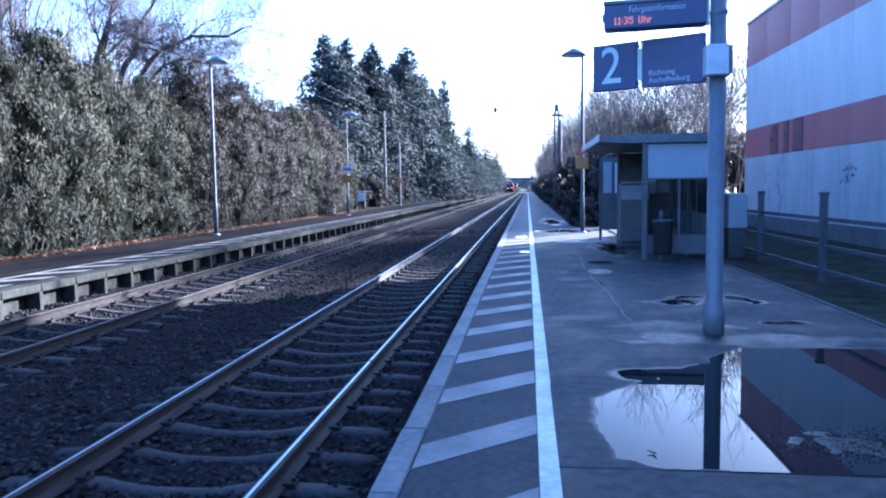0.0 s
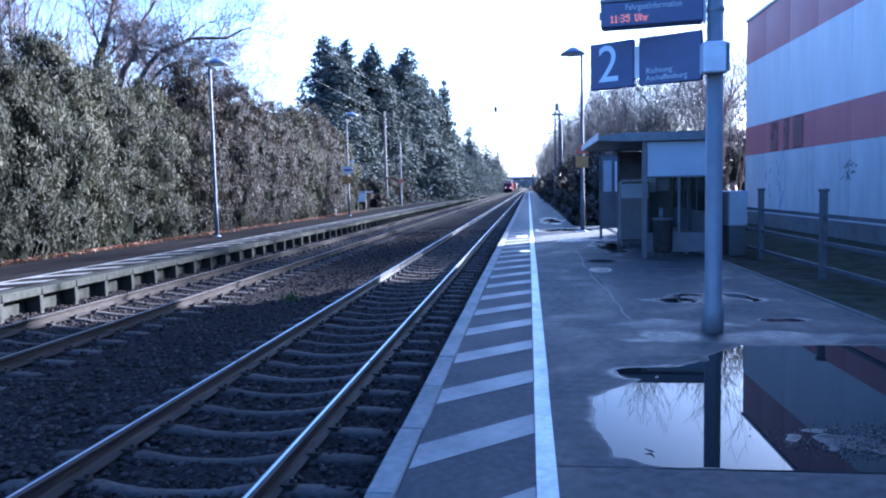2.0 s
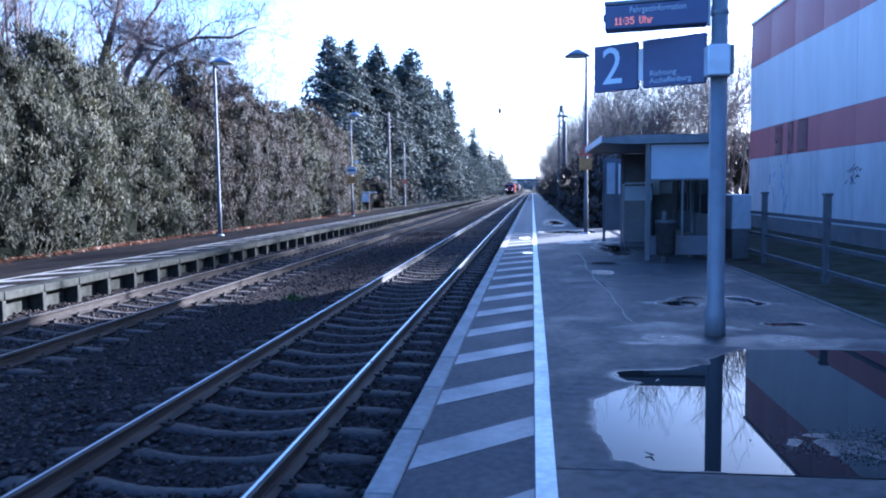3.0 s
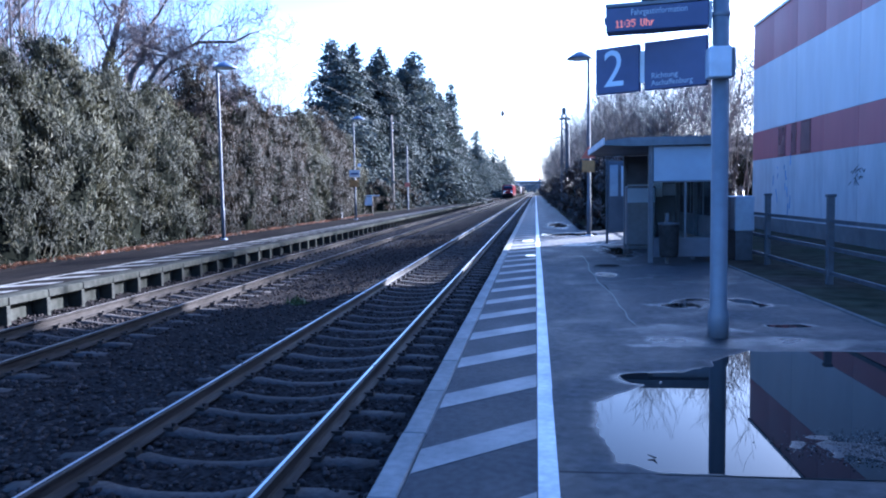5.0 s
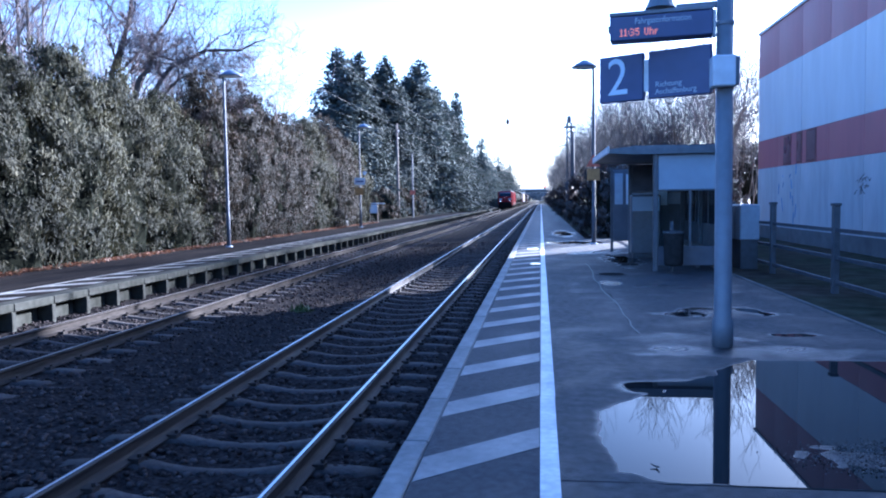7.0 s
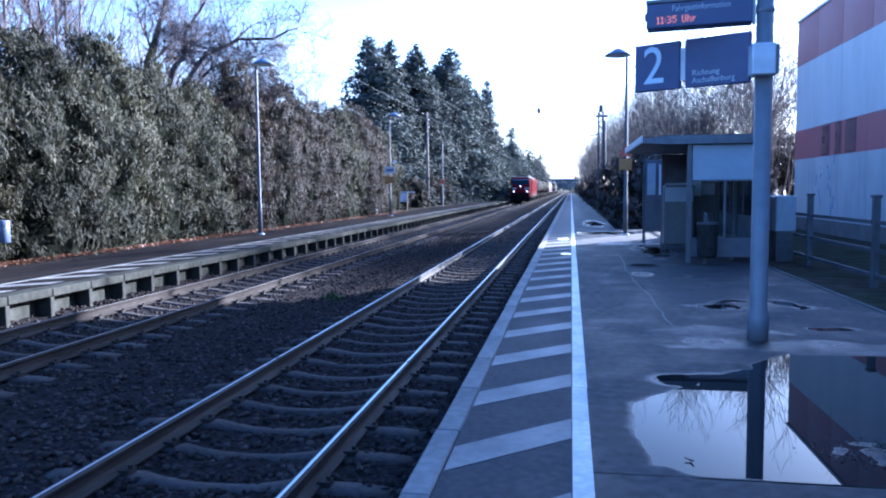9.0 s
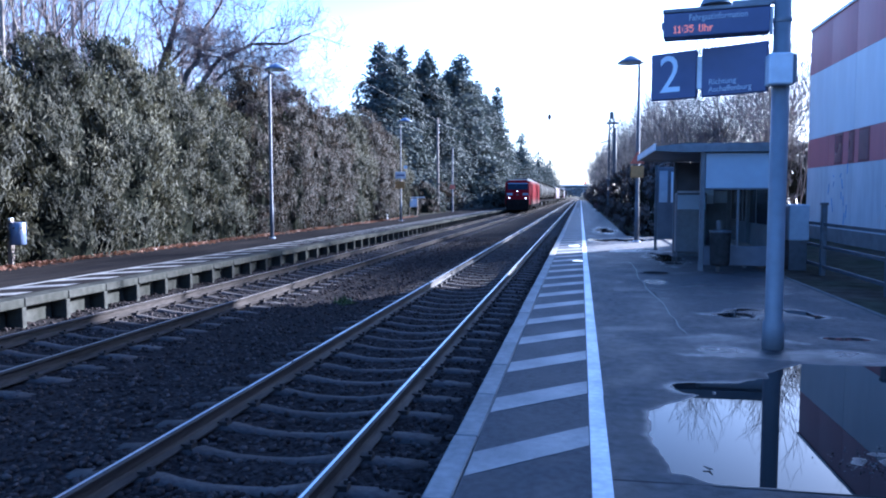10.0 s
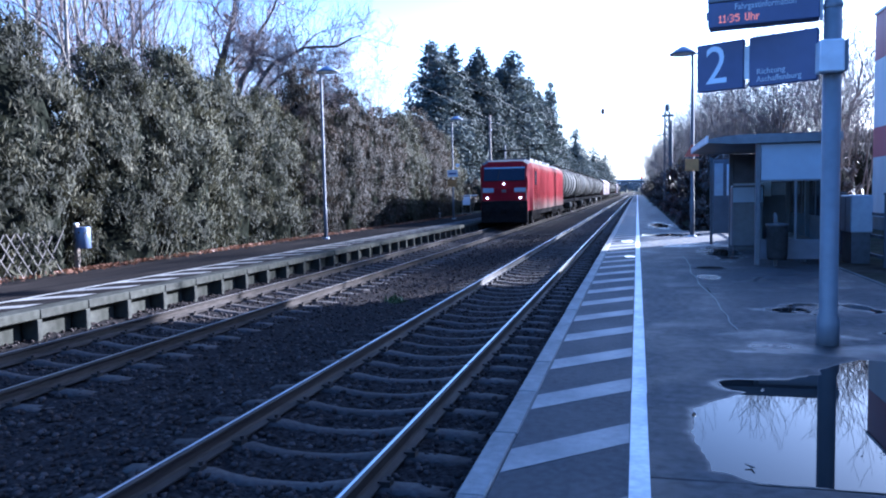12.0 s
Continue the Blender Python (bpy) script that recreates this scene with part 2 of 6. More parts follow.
M = dict(
    ground=mat("soil", (0.05, 0.042, 0.032), 0.95, spec=0.1, scale=3, vary=0.4, bump=0.8, bump_scale=25, tint=(0.034, 0.042, 0.022), stain=0.8),
    ballast=mat("ballast_bed", (0.017, 0.0155, 0.0155), 0.95, spec=0.1, scale=22, vary=0.7, bump=1.0, bump_scale=30, tint=(0.024, 0.021, 0.02)),
    stone=mat("ballast_stone", (0.042, 0.036, 0.034), 0.9, scale=25, vary=0.25, tint=(0.025, 0.019, 0.017), island=True, obj_random=0.55, stain=0.7, spec=0.1),
    sleeper=mat("sleeper_concrete", (0.04, 0.037, 0.036), 0.9, spec=0.15, scale=18, vary=0.3, bump=0.3, bump_scale=60, tint=(0.045, 0.037, 0.032), stain=0.9, obj_random=0.2),
    railside=mat("rusty_rail", (0.043, 0.038, 0.034), 0.8, spec=0.1, metal=0.0, scale=30, vary=0.3, bump=0.2, tint=(0.02176, 0.01904, 0.017), stretch=(1, 0.15, 1)),
    # the same rusty steel, darkened by colour for the shade on the near track
    railside_shaded=mat("shade_darkened_rail", (0.0289, 0.02465, 0.0221), 0.75, scale=30, vary=0.3, bump=0.2, spec=0.2, tint=(0.0187, 0.0153, 0.0136), stretch=(1, 0.15, 1)),
    railtop=mat("polished_rail_head", (0.68, 0.69, 0.72), 0.33, metal=1.0, scale=20, vary=0.1, rough_vary=0.08, stretch=(1, 0.1, 1)),
    railtop_far=mat("used_rail_head", (0.27, 0.24, 0.21), 0.55, metal=0.2, scale=20, vary=0.15, rough_vary=0.08, stretch=(1, 0.1, 1)),
    asphalt=asphalt_mat("asphalt"),
    dryasphalt=mat("dry_asphalt", (0.034, 0.034, 0.037), 0.8, scale=18, vary=0.3, bump=0.3, bump_scale=170, tint=(0.046, 0.046, 0.05), spec=0.25, rough_vary=0.08),
    farasphalt=mat("old_asphalt", (0.0153, 0.01395, 0.01395), 0.9, stretch=(1.6, 0.12, 1), scale=9, vary=0.35, bump=0.4, bump_scale=90, spec=0.06, tint=(0.027, 0.0234, 0.0216), stain=0.9),
    water=water_mat("puddle_water"),
    coping=mat("coping_concrete", (0.13, 0.13, 0.126), 0.75, scale=16, vary=0.22, bump=0.25, bump_scale=80, tint=(0.1, 0.098, 0.094), stain=0.8, obj_random=0.12),
    kerb=mat("old_kerb", (0.055, 0.055, 0.053), 0.85, scale=14, vary=0.3, bump=0.3, tint=(0.035, 0.035, 0.032), stain=0.9),
    paint=mat("worn_white_paint", (0.55, 0.54, 0.52), 0.55, scale=20, vary=0.16, bump=0.15, bump_scale=120, tint=(0.33, 0.33, 0.33), stain=0.6),
    stripe=mat("faded_stripe_paint", (0.145, 0.14, 0.134), 0.6, scale=15, vary=0.22, bump=0.2, bump_scale=120, tint=(0.105, 0.102, 0.1), stain=0.8, obj_random=0.1),
    farstripe=mat("far_stripe_paint", (0.2, 0.1968, 0.188), 0.8, spec=0.08, scale=15, vary=0.25, tint=(0.136, 0.132, 0.128), stain=0.8),
    concrete=mat("weathered_concrete", (0.04712, 0.04712, 0.04104), 0.85, spec=0.08, scale=8, vary=0.25, bump=0.3, bump_scale=50, tint=(0.0342, 0.03496, 0.02888), stain=0.8, obj_random=0.1),
    dark=mat("dark_parts_and_shade", (0.03, 0.03, 0.03), 0.9, spec=0.1, scale=8, vary=0.3),
    steel=mat("galvanised_steel", (0.42, 0.44, 0.47), 0.45, metal=0.55, scale=12, vary=0.12, bump=0.05, tint=(0.3, 0.32, 0.35)),
    pole=mat("painted_pole", (0.14, 0.15, 0.175), 0.5, scale=10, vary=0.1, tint=(0.105, 0.115, 0.135), stain=0.6),
    lightpole=mat("light_pole", (0.102, 0.1105, 0.1318), 0.6, metal=0.0, spec=0.25, scale=10, vary=0.1),
    signblue=mat("sign_blue", (0.05, 0.058, 0.14), 0.45, scale=6, vary=0.1, tint=(0.054, 0.062, 0.13), stain=0.4),
    signtext=mat("sign_letters", (0.55, 0.62, 0.72), 0.5, scale=8, vary=0.05),
    signgrey=mat("sign_letters_dim", (0.42, 0.46, 0.54), 0.5, scale=8, vary=0.05),
    led=mat("red_led", (1.0, 0.25, 0.12), 0.5, emit=0.1),
    box=mat("grey_box_paint", (0.52, 0.55, 0.6), 0.5, scale=8, vary=0.1, tint=(0.42, 0.45, 0.5)),
    cab=mat("cabinet_paint", (0.3, 0.33, 0.38), 0.5, scale=8, vary=0.1),
    lamp_hood=mat("lamp_hood", (0.0845, 0.111, 0.176), 0.45, scale=8, vary=0.1),
    diffuser=mat("lamp_diffuser", (0.7, 0.72, 0.75), 0.35, scale=8, vary=0.05),
    yellow=mat("faded_yellow_plate", (0.3, 0.16, 0.04), 0.6, scale=9, vary=0.2),
    redplate=mat("faded_red_plate", (0.35, 0.09, 0.05), 0.6, scale=9, vary=0.2),
    binblue=mat("bin_enamel", (0.085, 0.1062, 0.17), 0.3, scale=9, vary=0.12, tint=(0.068, 0.085, 0.136)),
    white=mat("white_plate", (0.6, 0.61, 0.63), 0.5, scale=9, vary=0.08),
    shelter_frame=mat("shelter_frame", (0.088, 0.092, 0.104), 0.5, scale=9, vary=0.15),
    shelter_roof=mat("shelter_roof_sheet", (0.13, 0.14, 0.155), 0.55, scale=6, vary=0.2),
    panel=mat("pale_blue_panel", (0.27, 0.31, 0.37), 0.4, scale=3, vary=0.08, tint=(0.24, 0.28, 0.34)),
    panel_dark=mat("dark_board", (0.075, 0.08, 0.1), 0.45, scale=4, vary=0.2),
    glass=glass_mat("shelter_glass", (0.75, 0.83, 0.85)),
    redband=mat("red_cladding", (0.3, 0.095, 0.105), 0.5, scale=2.0, vary=0.12, tint=(0.24, 0.08, 0.088), stretch=(1, 1, 0.2)),
    whiteband=mat("pale_cladding", (0.5, 0.52, 0.54), 0.5, scale=2.0, vary=0.08, tint=(0.48, 0.5, 0.54), stretch=(1, 1, 0.2)),
    plinth=mat("concrete_wall", (0.42, 0.42, 0.43), 0.8, scale=2.5, vary=0.15, bump=0.15, tint=(0.29, 0.3, 0.31), stain=0.8, stretch=(1, 1, 0.3)),
    pane=mat("dark_window_pane", (0.02, 0.022, 0.03), 0.08, scale=2, vary=0.1, spec=0.6),
    winframe=mat("dark_red_frame", (0.13, 0.045, 0.05), 0.5, scale=4, vary=0.15),
    winpane=mat("dull_red_pane", (0.13, 0.06, 0.075), 0.3, scale=4, vary=0.15),
    graffiti=mat("black_spray", (0.03, 0.03, 0.04), 0.6, scale=5, vary=0.2),
    bluespray=mat("blue_spray", (0.08, 0.2, 0.45), 0.6, scale=5, vary=0.3),
    roofing=mat("roofing", (0.1, 0.1, 0.1), 0.85, scale=3, vary=0.2),
    fence=mat("fence_steel", (0.072, 0.078, 0.09), 0.6, metal=0.4, scale=10, vary=0.2),
    wood=mat("weathered_timber", (0.15, 0.12, 0.095), 0.8, scale=14, vary=0.3, bump=0.3, tint=(0.16, 0.13, 0.1), stretch=(1, 1, 0.15)),
    bark=mat("bark", (0.05, 0.043, 0.04), 0.9, scale=14, vary=0.35, bump=0.6, bump_scale=20, tint=(0.11, 0.1, 0.085), stretch=(1, 1, 0.3)),
    palebark=mat("pale_bark", (0.136, 0.116, 0.096), 0.9, scale=14, vary=0.35, bump=0.5, bump_scale=20, tint=(0.096, 0.08, 0.068), stretch=(0.8, 0.8, 0.24)),
    twig=mat("twigs", (0.135, 0.1062, 0.1062), 0.9, scale=6, vary=0.3, island=True, obj_random=0.4),
    # twigs greyed so that the colour carries the veil of glare on the right
    greytwig=mat("veil_greyed_twigs", (0.0842, 0.0772, 0.0772), 0.9, scale=6, vary=0.3, island=True, obj_random=0.3),
    # near-black on purpose: carries the shade inside the foliage as colour
    core=mat("foliage_inner_shade", (0.01, 0.011, 0.008), 0.95, spec=0.05, scale=4, vary=0.4),
    thuja=leaf_mat("thuja_leaves", (0.0108, 0.0114, 0.0066), (0.0315, 0.0318, 0.0175), (0.108, 0.0985, 0.058), rough=0.75),
    rusty=leaf_mat("brown_beech_leaves", (0.00927, 0.00894, 0.00596), (0.0252, 0.0219, 0.0152), (0.0795, 0.0576, 0.0411), rough=0.75),
    spruce=leaf_mat("spruce_needles", (0.0289, 0.0368, 0.0354), (0.0397, 0.0491, 0.0462), (0.052, 0.0613, 0.0563), through_light=0.15, rough=0.95),
    brush=leaf_mat("winter_brush", (0.0297, 0.0262, 0.025), (0.0506, 0.0434, 0.0399), (0.0714, 0.0607, 0.0535), through_light=0.1),
    litter=leaf_mat("dead_leaves", (0.075, 0.03375, 0.01875), (0.1425, 0.0675, 0.0375), (0.2025, 0.1125, 0.0675)),
    grit=leaf_mat("wet_grit", (0.018, 0.018, 0.018), (0.045, 0.042, 0.04), (0.12, 0.12, 0.12), rough=0.5, through_light=0.05),
    grass=leaf_mat("weeds", (0.03, 0.05, 0.015), (0.055, 0.085, 0.025), (0.09, 0.11, 0.045)),
    locored=mat("loco_red", (0.115, 0.008, 0.014), 0.6, spec=0.1, scale=1.5, vary=0.12, tint=(0.13, 0.011, 0.014), stain=0.7),
    dirtyred=streaked_mat("loco_side_red"),
    locodark=mat("loco_underframe", (0.012, 0.011, 0.011), 0.85, spec=0.06, scale=5, vary=0.3),
    locoglass=mat("cab_windscreen", (0.012, 0.016, 0.03), 0.12, spec=0.12, scale=2, vary=0.1),
    locogrey=mat("loco_grey", (0.08, 0.08, 0.08), 0.7, spec=0.15, scale=4, vary=0.15),
    headlight=mat("headlight_glow", (1.0, 0.95, 0.85), 0.3, emit=1.2),
    headoff=mat("lamp_cluster_glass", (0.2, 0.26, 0.33), 0.15, scale=4, vary=0.1),
    tank=mat("tank_grey", (0.04524, 0.0429, 0.03432), 0.85, scale=1.6, vary=0.35, spec=0.15, tint=(0.02028, 0.01872, 0.0156), stain=1.0, obj_random=0.45, stretch=(1, 1, 0.25)),
    wagonred=mat("wagon_red", (0.1125, 0.02625, 0.024), 0.7, scale=2, vary=0.2, tint=(0.0975, 0.0675, 0.06375), stain=0.8),
    wheel=mat("wheel_steel", (0.03, 0.027, 0.025), 0.8, spec=0.1, scale=9, vary=0.2),
    wire=mat("copper_wire", (0.02, 0.02, 0.02), 0.6, scale=5, vary=0.1),
    signalred=mat("red_signal_light", (1.0, 0.12, 0.08), 0.4, emit=0.25),
    insul=mat("insulator", (0.1, 0.06, 0.05), 0.4, scale=8, vary=0.1),
    # aerial haze is mixed into this pale grey-blue base colour
    far_trees=mat("haze_tinted_woods", (0.2, 0.22, 0.235), 0.95, scale=0.1, vary=0.15),
)


# ---- mesh helpers ----
def mesh_of(name, bm):
    me = bpy.data.meshes.new(name)
    bm.normal_update()
    bm.to_mesh(me)
    bm.free()
    return me


def setmat(me, *mats):
    for m in mats:
        me.materials.append(m)
    return me


def thing(name, label, category, at=None, group="", kind=""):
    """An Empty at its base that carries the parts."""
    ob = new(name)
    ob.matrix_basis = at or Matrix()
    return tagged(ob, label, category, group, kind)


def part(name, bm, material, parent=None, label="", smooth=False, m=None):
    me = bm if isinstance(bm, bpy.types.Mesh) else mesh_of(name, bm)
    if material is not None and not me.materials:
        setmat(me, material)
    if smooth:
        for p in me.polygons:
            p.use_smooth = True
    ob = new(name, me)
    if m is not None:
        ob.matrix_basis = m
    ob.parent = parent
    return tagged(ob, label)


def box(bm, x0, x1, y0, y1, z0, z1, bevel=0.0, m=None):
    vs = [bm.verts.new((x, y, z)) for x in (x0, x1) for y in (y0, y1) for z in (z0, z1)]
    fs = [bm.faces.new([vs[i] for i in q]) for q in ((0, 1, 3, 2), (4, 6, 7, 5), (0, 4, 5, 1), (2, 3, 7, 6), (0, 2, 6, 4), (1, 5, 7, 3))]
    if bevel:
        es = list({e for f in fs for e in f.edges})
        r = bmesh.ops.bevel(bm, geom=es, offset=bevel, segments=1, affect="EDGES")
        vs = list({v for f in r["faces"] for v in f.verts} | {v for v in vs if v.is_valid})
    if m is not None:
        bmesh.ops.transform(bm, matrix=m, verts=vs)
    return bm


def boxbm(*a, **k):
    return box(bmesh.new(), *a, **k)


def lathe(bm, prof, seg=20, m=None, caps=True):
    """Turn a profile of (radius, height) about z."""
    rings = []
    for r, z in prof:
        rings.append([bm.verts.new((r * math.cos(2 * math.pi * i / seg), r * math.sin(2 * math.pi * i / seg), z)) for i in range(seg)])
    for a, b in zip(rings, rings[1:]):
        for i in range(seg):
            bm.faces.new((a[i], a[(i + 1) % seg], b[(i + 1) % seg], b[i]))
    if caps:
        bm.faces.new(list(reversed(rings[0])))
        bm.faces.new(rings[-1])
    if m is not None:
        bmesh.ops.transform(bm, matrix=m, verts=[v for r in rings for v in r])
    return bm


def tube(bm, a, b, r0, r1=None, seg=10):
    a, b = Vector(a), Vector(b)
    d = b - a
    m = Matrix.Translation(a) @ d.to_track_quat("Z", "Y").to_matrix().to_4x4()
    return lathe(bm, [(r0, 0), (r1 if r1 is not None else r0, d.length)], seg, m)


def extrude_y(bm, prof, y0, y1, m=None):
    """A closed profile of (x, z), drawn out along y."""
    a = [bm.verts.new((x, y0, z)) for x, z in prof]
    b = [bm.verts.new((x, y1, z)) for x, z in prof]
    n = len(prof)
    for i in range(n):
        bm.faces.new((a[i], a[(i + 1) % n], b[(i + 1) % n], b[i]))
    bm.faces.new(list(reversed(a)))
    bm.faces.new(b)
    bmesh.ops.recalc_face_normals(bm, faces=bm.faces[:])
    return bm


def raw_mesh(name, verts, faces, material):
    """A mesh from numpy arrays; faces all with the same number of corners."""
    me = bpy.data.meshes.new(name)
    verts, faces = np.asarray(verts, np.float32), np.asarray(faces, np.int32)
    k = faces.shape[1]
    me.vertices.add(len(verts))
    me.vertices.foreach_set("co", verts.ravel())
    me.loops.add(faces.size)
    me.loops.foreach_set("vertex_index", faces.ravel())
    me.polygons.add(len(faces))
    me.polygons.foreach_set("loop_start", np.arange(0, faces.size, k, dtype=np.int32))
    me.update(calc_edges=True)
    me.materials.append(material)
    return me


def letters(text, size, material, name, parent, m, label="", extrude=0.003, width=1.0):
    cu = bpy.data.curves.new(name, "FONT")
    cu.body, cu.size, cu.extrude, cu.resolution_u = text, size, extrude, 3
    tmp = bpy.data.objects.new(name, cu)
    scene.collection.objects.link(tmp)
    me = bpy.data.meshes.new_from_object(tmp.evaluated_get(bpy.context.evaluated_depsgraph_get()))
    bpy.data.objects.remove(tmp)
    bpy.data.curves.remove(cu)
    for v in me.vertices:
        v.co.x *= width
    me.materials.clear()
    return part(name, me, material, parent, label, m=m)


def cards(centres, normals, ups, w, h):
    """Pointed leaf shapes (rhombs) at the centres; w and h are half sizes."""
    n = normals / (np.linalg.norm(normals, axis=1, keepdims=True) + 1e-9)
    side = np.cross(ups, n)
    side /= np.linalg.norm(side, axis=1, keepdims=True) + 1e-9
    up = np.cross(n, side)
    w, h = w[:, None], h[:, None]
    v = np.stack([centres - up * h, centres + side * w - up * h * 0.1, centres + up * h, centres - side * w - up * h * 0.1], 1).reshape(-1, 3)
    f = np.arange(len(v)).reshape(-1, 4)
    return v, f


def tubes_mesh(name, segs, material, sides=4):
    """Tapered limbs from rows of (a, b, ra, rb)."""
    a = np.array([s[0] for s in segs], float)
    b = np.array([s[1] for s in segs], float)
    ra = np.array([s[2] for s in segs], float)
    rb = np.array([s[3] for s in segs], float)
    d = b - a
    d /= np.linalg.norm(d, axis=1, keepdims=True) + 1e-9
    ref = np.where(np.abs(d[:, 2:3]) > 0.9, np.array([[1.0, 0, 0]]), np.array([[0, 0, 1.0]]))
    u = np.cross(d, ref)
    u /= np.linalg.norm(u, axis=1, keepdims=True)
    w = np.cross(d, u)
    vs = []
    for end, r in ((a, ra), (b, rb)):
        for i in range(sides):
            t = 2 * math.pi * i / sides
            vs.append(end + (u * math.cos(t) + w * math.sin(t)) * r[:, None])
    v = np.stack(vs, 1)
    n = len(segs)
    base = (np.arange(n) * 2 * sides)[:, None]
    fs = [base + np.array([[i, (i + 1) % sides, sides + (i + 1) % sides, sides + i]]) for i in range(sides)]
    return raw_mesh(name, v.reshape(-1, 3), np.concatenate(fs), material)


# ---- ground, ballast, tracks ----
def ground():
    prof = [(-3000, -0.2), (-60, -0.2), (-14, -0.14), (-12.3, -0.13), (-9.6, -0.3), (-8.9, -0.9), (-0.5, -0.9), (0.5, -0.6), (1.5, -0.1), (3.7, -0.06), (8, -0.05), (40, 0.0), (3000, 0.0)]
    ys = [-300, 0, 20, 60, 150, 400, 1000, 3000]
    v = [(x, y, z) for y in ys for x, z in prof]
    k = len(prof)
    f = [(j * k + i, j * k + i + 1, (j + 1) * k + i + 1, (j + 1) * k + i) for j in range(len(ys) - 1) for i in range(k - 1)]
    tagged(new("ground", raw_mesh("ground", v, f, M["ground"])), "bare brown winter soil beside the railway", "ground", kind="structure")


def bed_z(x, y):
    """Height of the ballast at a place."""
    z = np.full_like(x, -0.581)
    for c in (NEAR_X, FAR_X):
        d = np.abs(x - c)
        z = np.where(d < 0.6, -0.581 - 0.044 * np.clip((0.56 - d) / 0.36, 0, 1), z)
        z = np.where((d > 1.35) & (d < 1.9), -0.585 - (d - 1.35) * 0.12, z)
    z = np.where((x < -4.0) & (x > -5.3), -0.64, z)
    return np.where(x < -7.95, -0.585 + (-7.95 - x) * 0.12, z)


def ballast():
    xs = np.linspace(-8.62, -0.8, 100)
    ys = np.concatenate([np.arange(1, 30, 0.09), np.arange(30, 80, 0.6), np.arange(80, 700, 20)])
    X, Y = np.meshgrid(xs, ys)
    Z = bed_z(X, Y) + rng.normal(0, 0.012, X.shape)
    k = len(xs)
    i, j = np.meshgrid(np.arange(k - 1), np.arange(len(ys) - 1))
    a = (j * k + i).ravel()
    f = np.stack([a, a + 1, a + k + 1, a + k], 1)
    ob = new("ballast_bed", raw_mesh("ballast_bed", np.stack([X.ravel(), Y.ravel(), Z.ravel()], 1), f, M["ballast"]))
    tagged(ob, "dark stained ballast bed under both tracks", "track ballast", kind="structure")
    # single stones, denser where the camera passes nearest
    t = (1 + 5 ** 0.5) / 2
    ico = np.array([(-1, t, 0), (1, t, 0), (-1, -t, 0), (1, -t, 0), (0, -1, t), (0, 1, t), (0, -1, -t), (0, 1, -t), (t, 0, -1), (t, 0, 1), (-t, 0, -1), (-t, 0, 1)]) / 1.9
    fi = np.array([(0, 11, 5), (0, 5, 1), (0, 1, 7), (0, 7, 10), (0, 10, 11), (1, 5, 9), (5, 11, 4), (11, 10, 2), (10, 7, 6), (7, 1, 8), (3, 9, 4), (3, 4, 2), (3, 2, 6), (3, 6, 8), (3, 8, 9), (4, 9, 5), (2, 4, 11), (6, 2, 10), (8, 6, 7), (9, 8, 1)])
    n = 18000
    y = 3.5 + 34 * rng.random(n) ** 1.5
    x = rng.uniform(-8.58, -0.85, n)
    on = np.zeros(n, bool)
    for c in (NEAR_X, FAR_X):
        frac = ((y - 4.91 + 0.31) % 0.62) - 0.31
        on |= (np.abs(frac) < 0.05) & (np.abs(x - c) < 1.32)
        on |= np.abs(np.abs(x - c) - 0.75) < 0.09
    x, y = x[~on], y[~on]
    n = len(x)
    r = rng.uniform(0.018, 0.036, n)
    z = bed_z(x, y) + r * 0.35
    sc = rng.uniform(0.7, 1.25, (n, 1, 3)) * r[:, None, None]
    v = ico[None] * sc * rng.uniform(0.8, 1.2, (n, 12, 1))
    an = rng.uniform(0, 6.28, n)
    c, s = np.cos(an)[:, None], np.sin(an)[:, None]
    v = np.stack([v[..., 0] * c - v[..., 1] * s, v[..., 0] * s + v[..., 1] * c, v[..., 2] * 0.8], -1) + np.stack([x, y, z], 1)[:, None]
    f = (np.arange(n) * 12)[:, None, None] + fi[None]
    ob = new("ballast_stones", raw_mesh("ballast_stones", v.reshape(-1, 3), f.reshape(-1, 3), M["stone"]))
    tagged(ob, "loose angular grey-brown ballast stones between sleepers", "ballast", kind="stuff")


RAIL = [(-0.075, 0.0), (0.075, 0.0), (0.075, 0.012), (0.02, 0.03), (0.009, 0.05), (0.009, 0.11), (0.034, 0.125), (0.036, 0.146), (0.028, 0.155), (0.011, 0.158), (-0.011, 0.158), (-0.028, 0.155), (-0.036, 0.146), (-0.034, 0.125), (-0.009, 0.11), (-0.009, 0.05), (-0.02, 0.03), (-0.075, 0.012)]


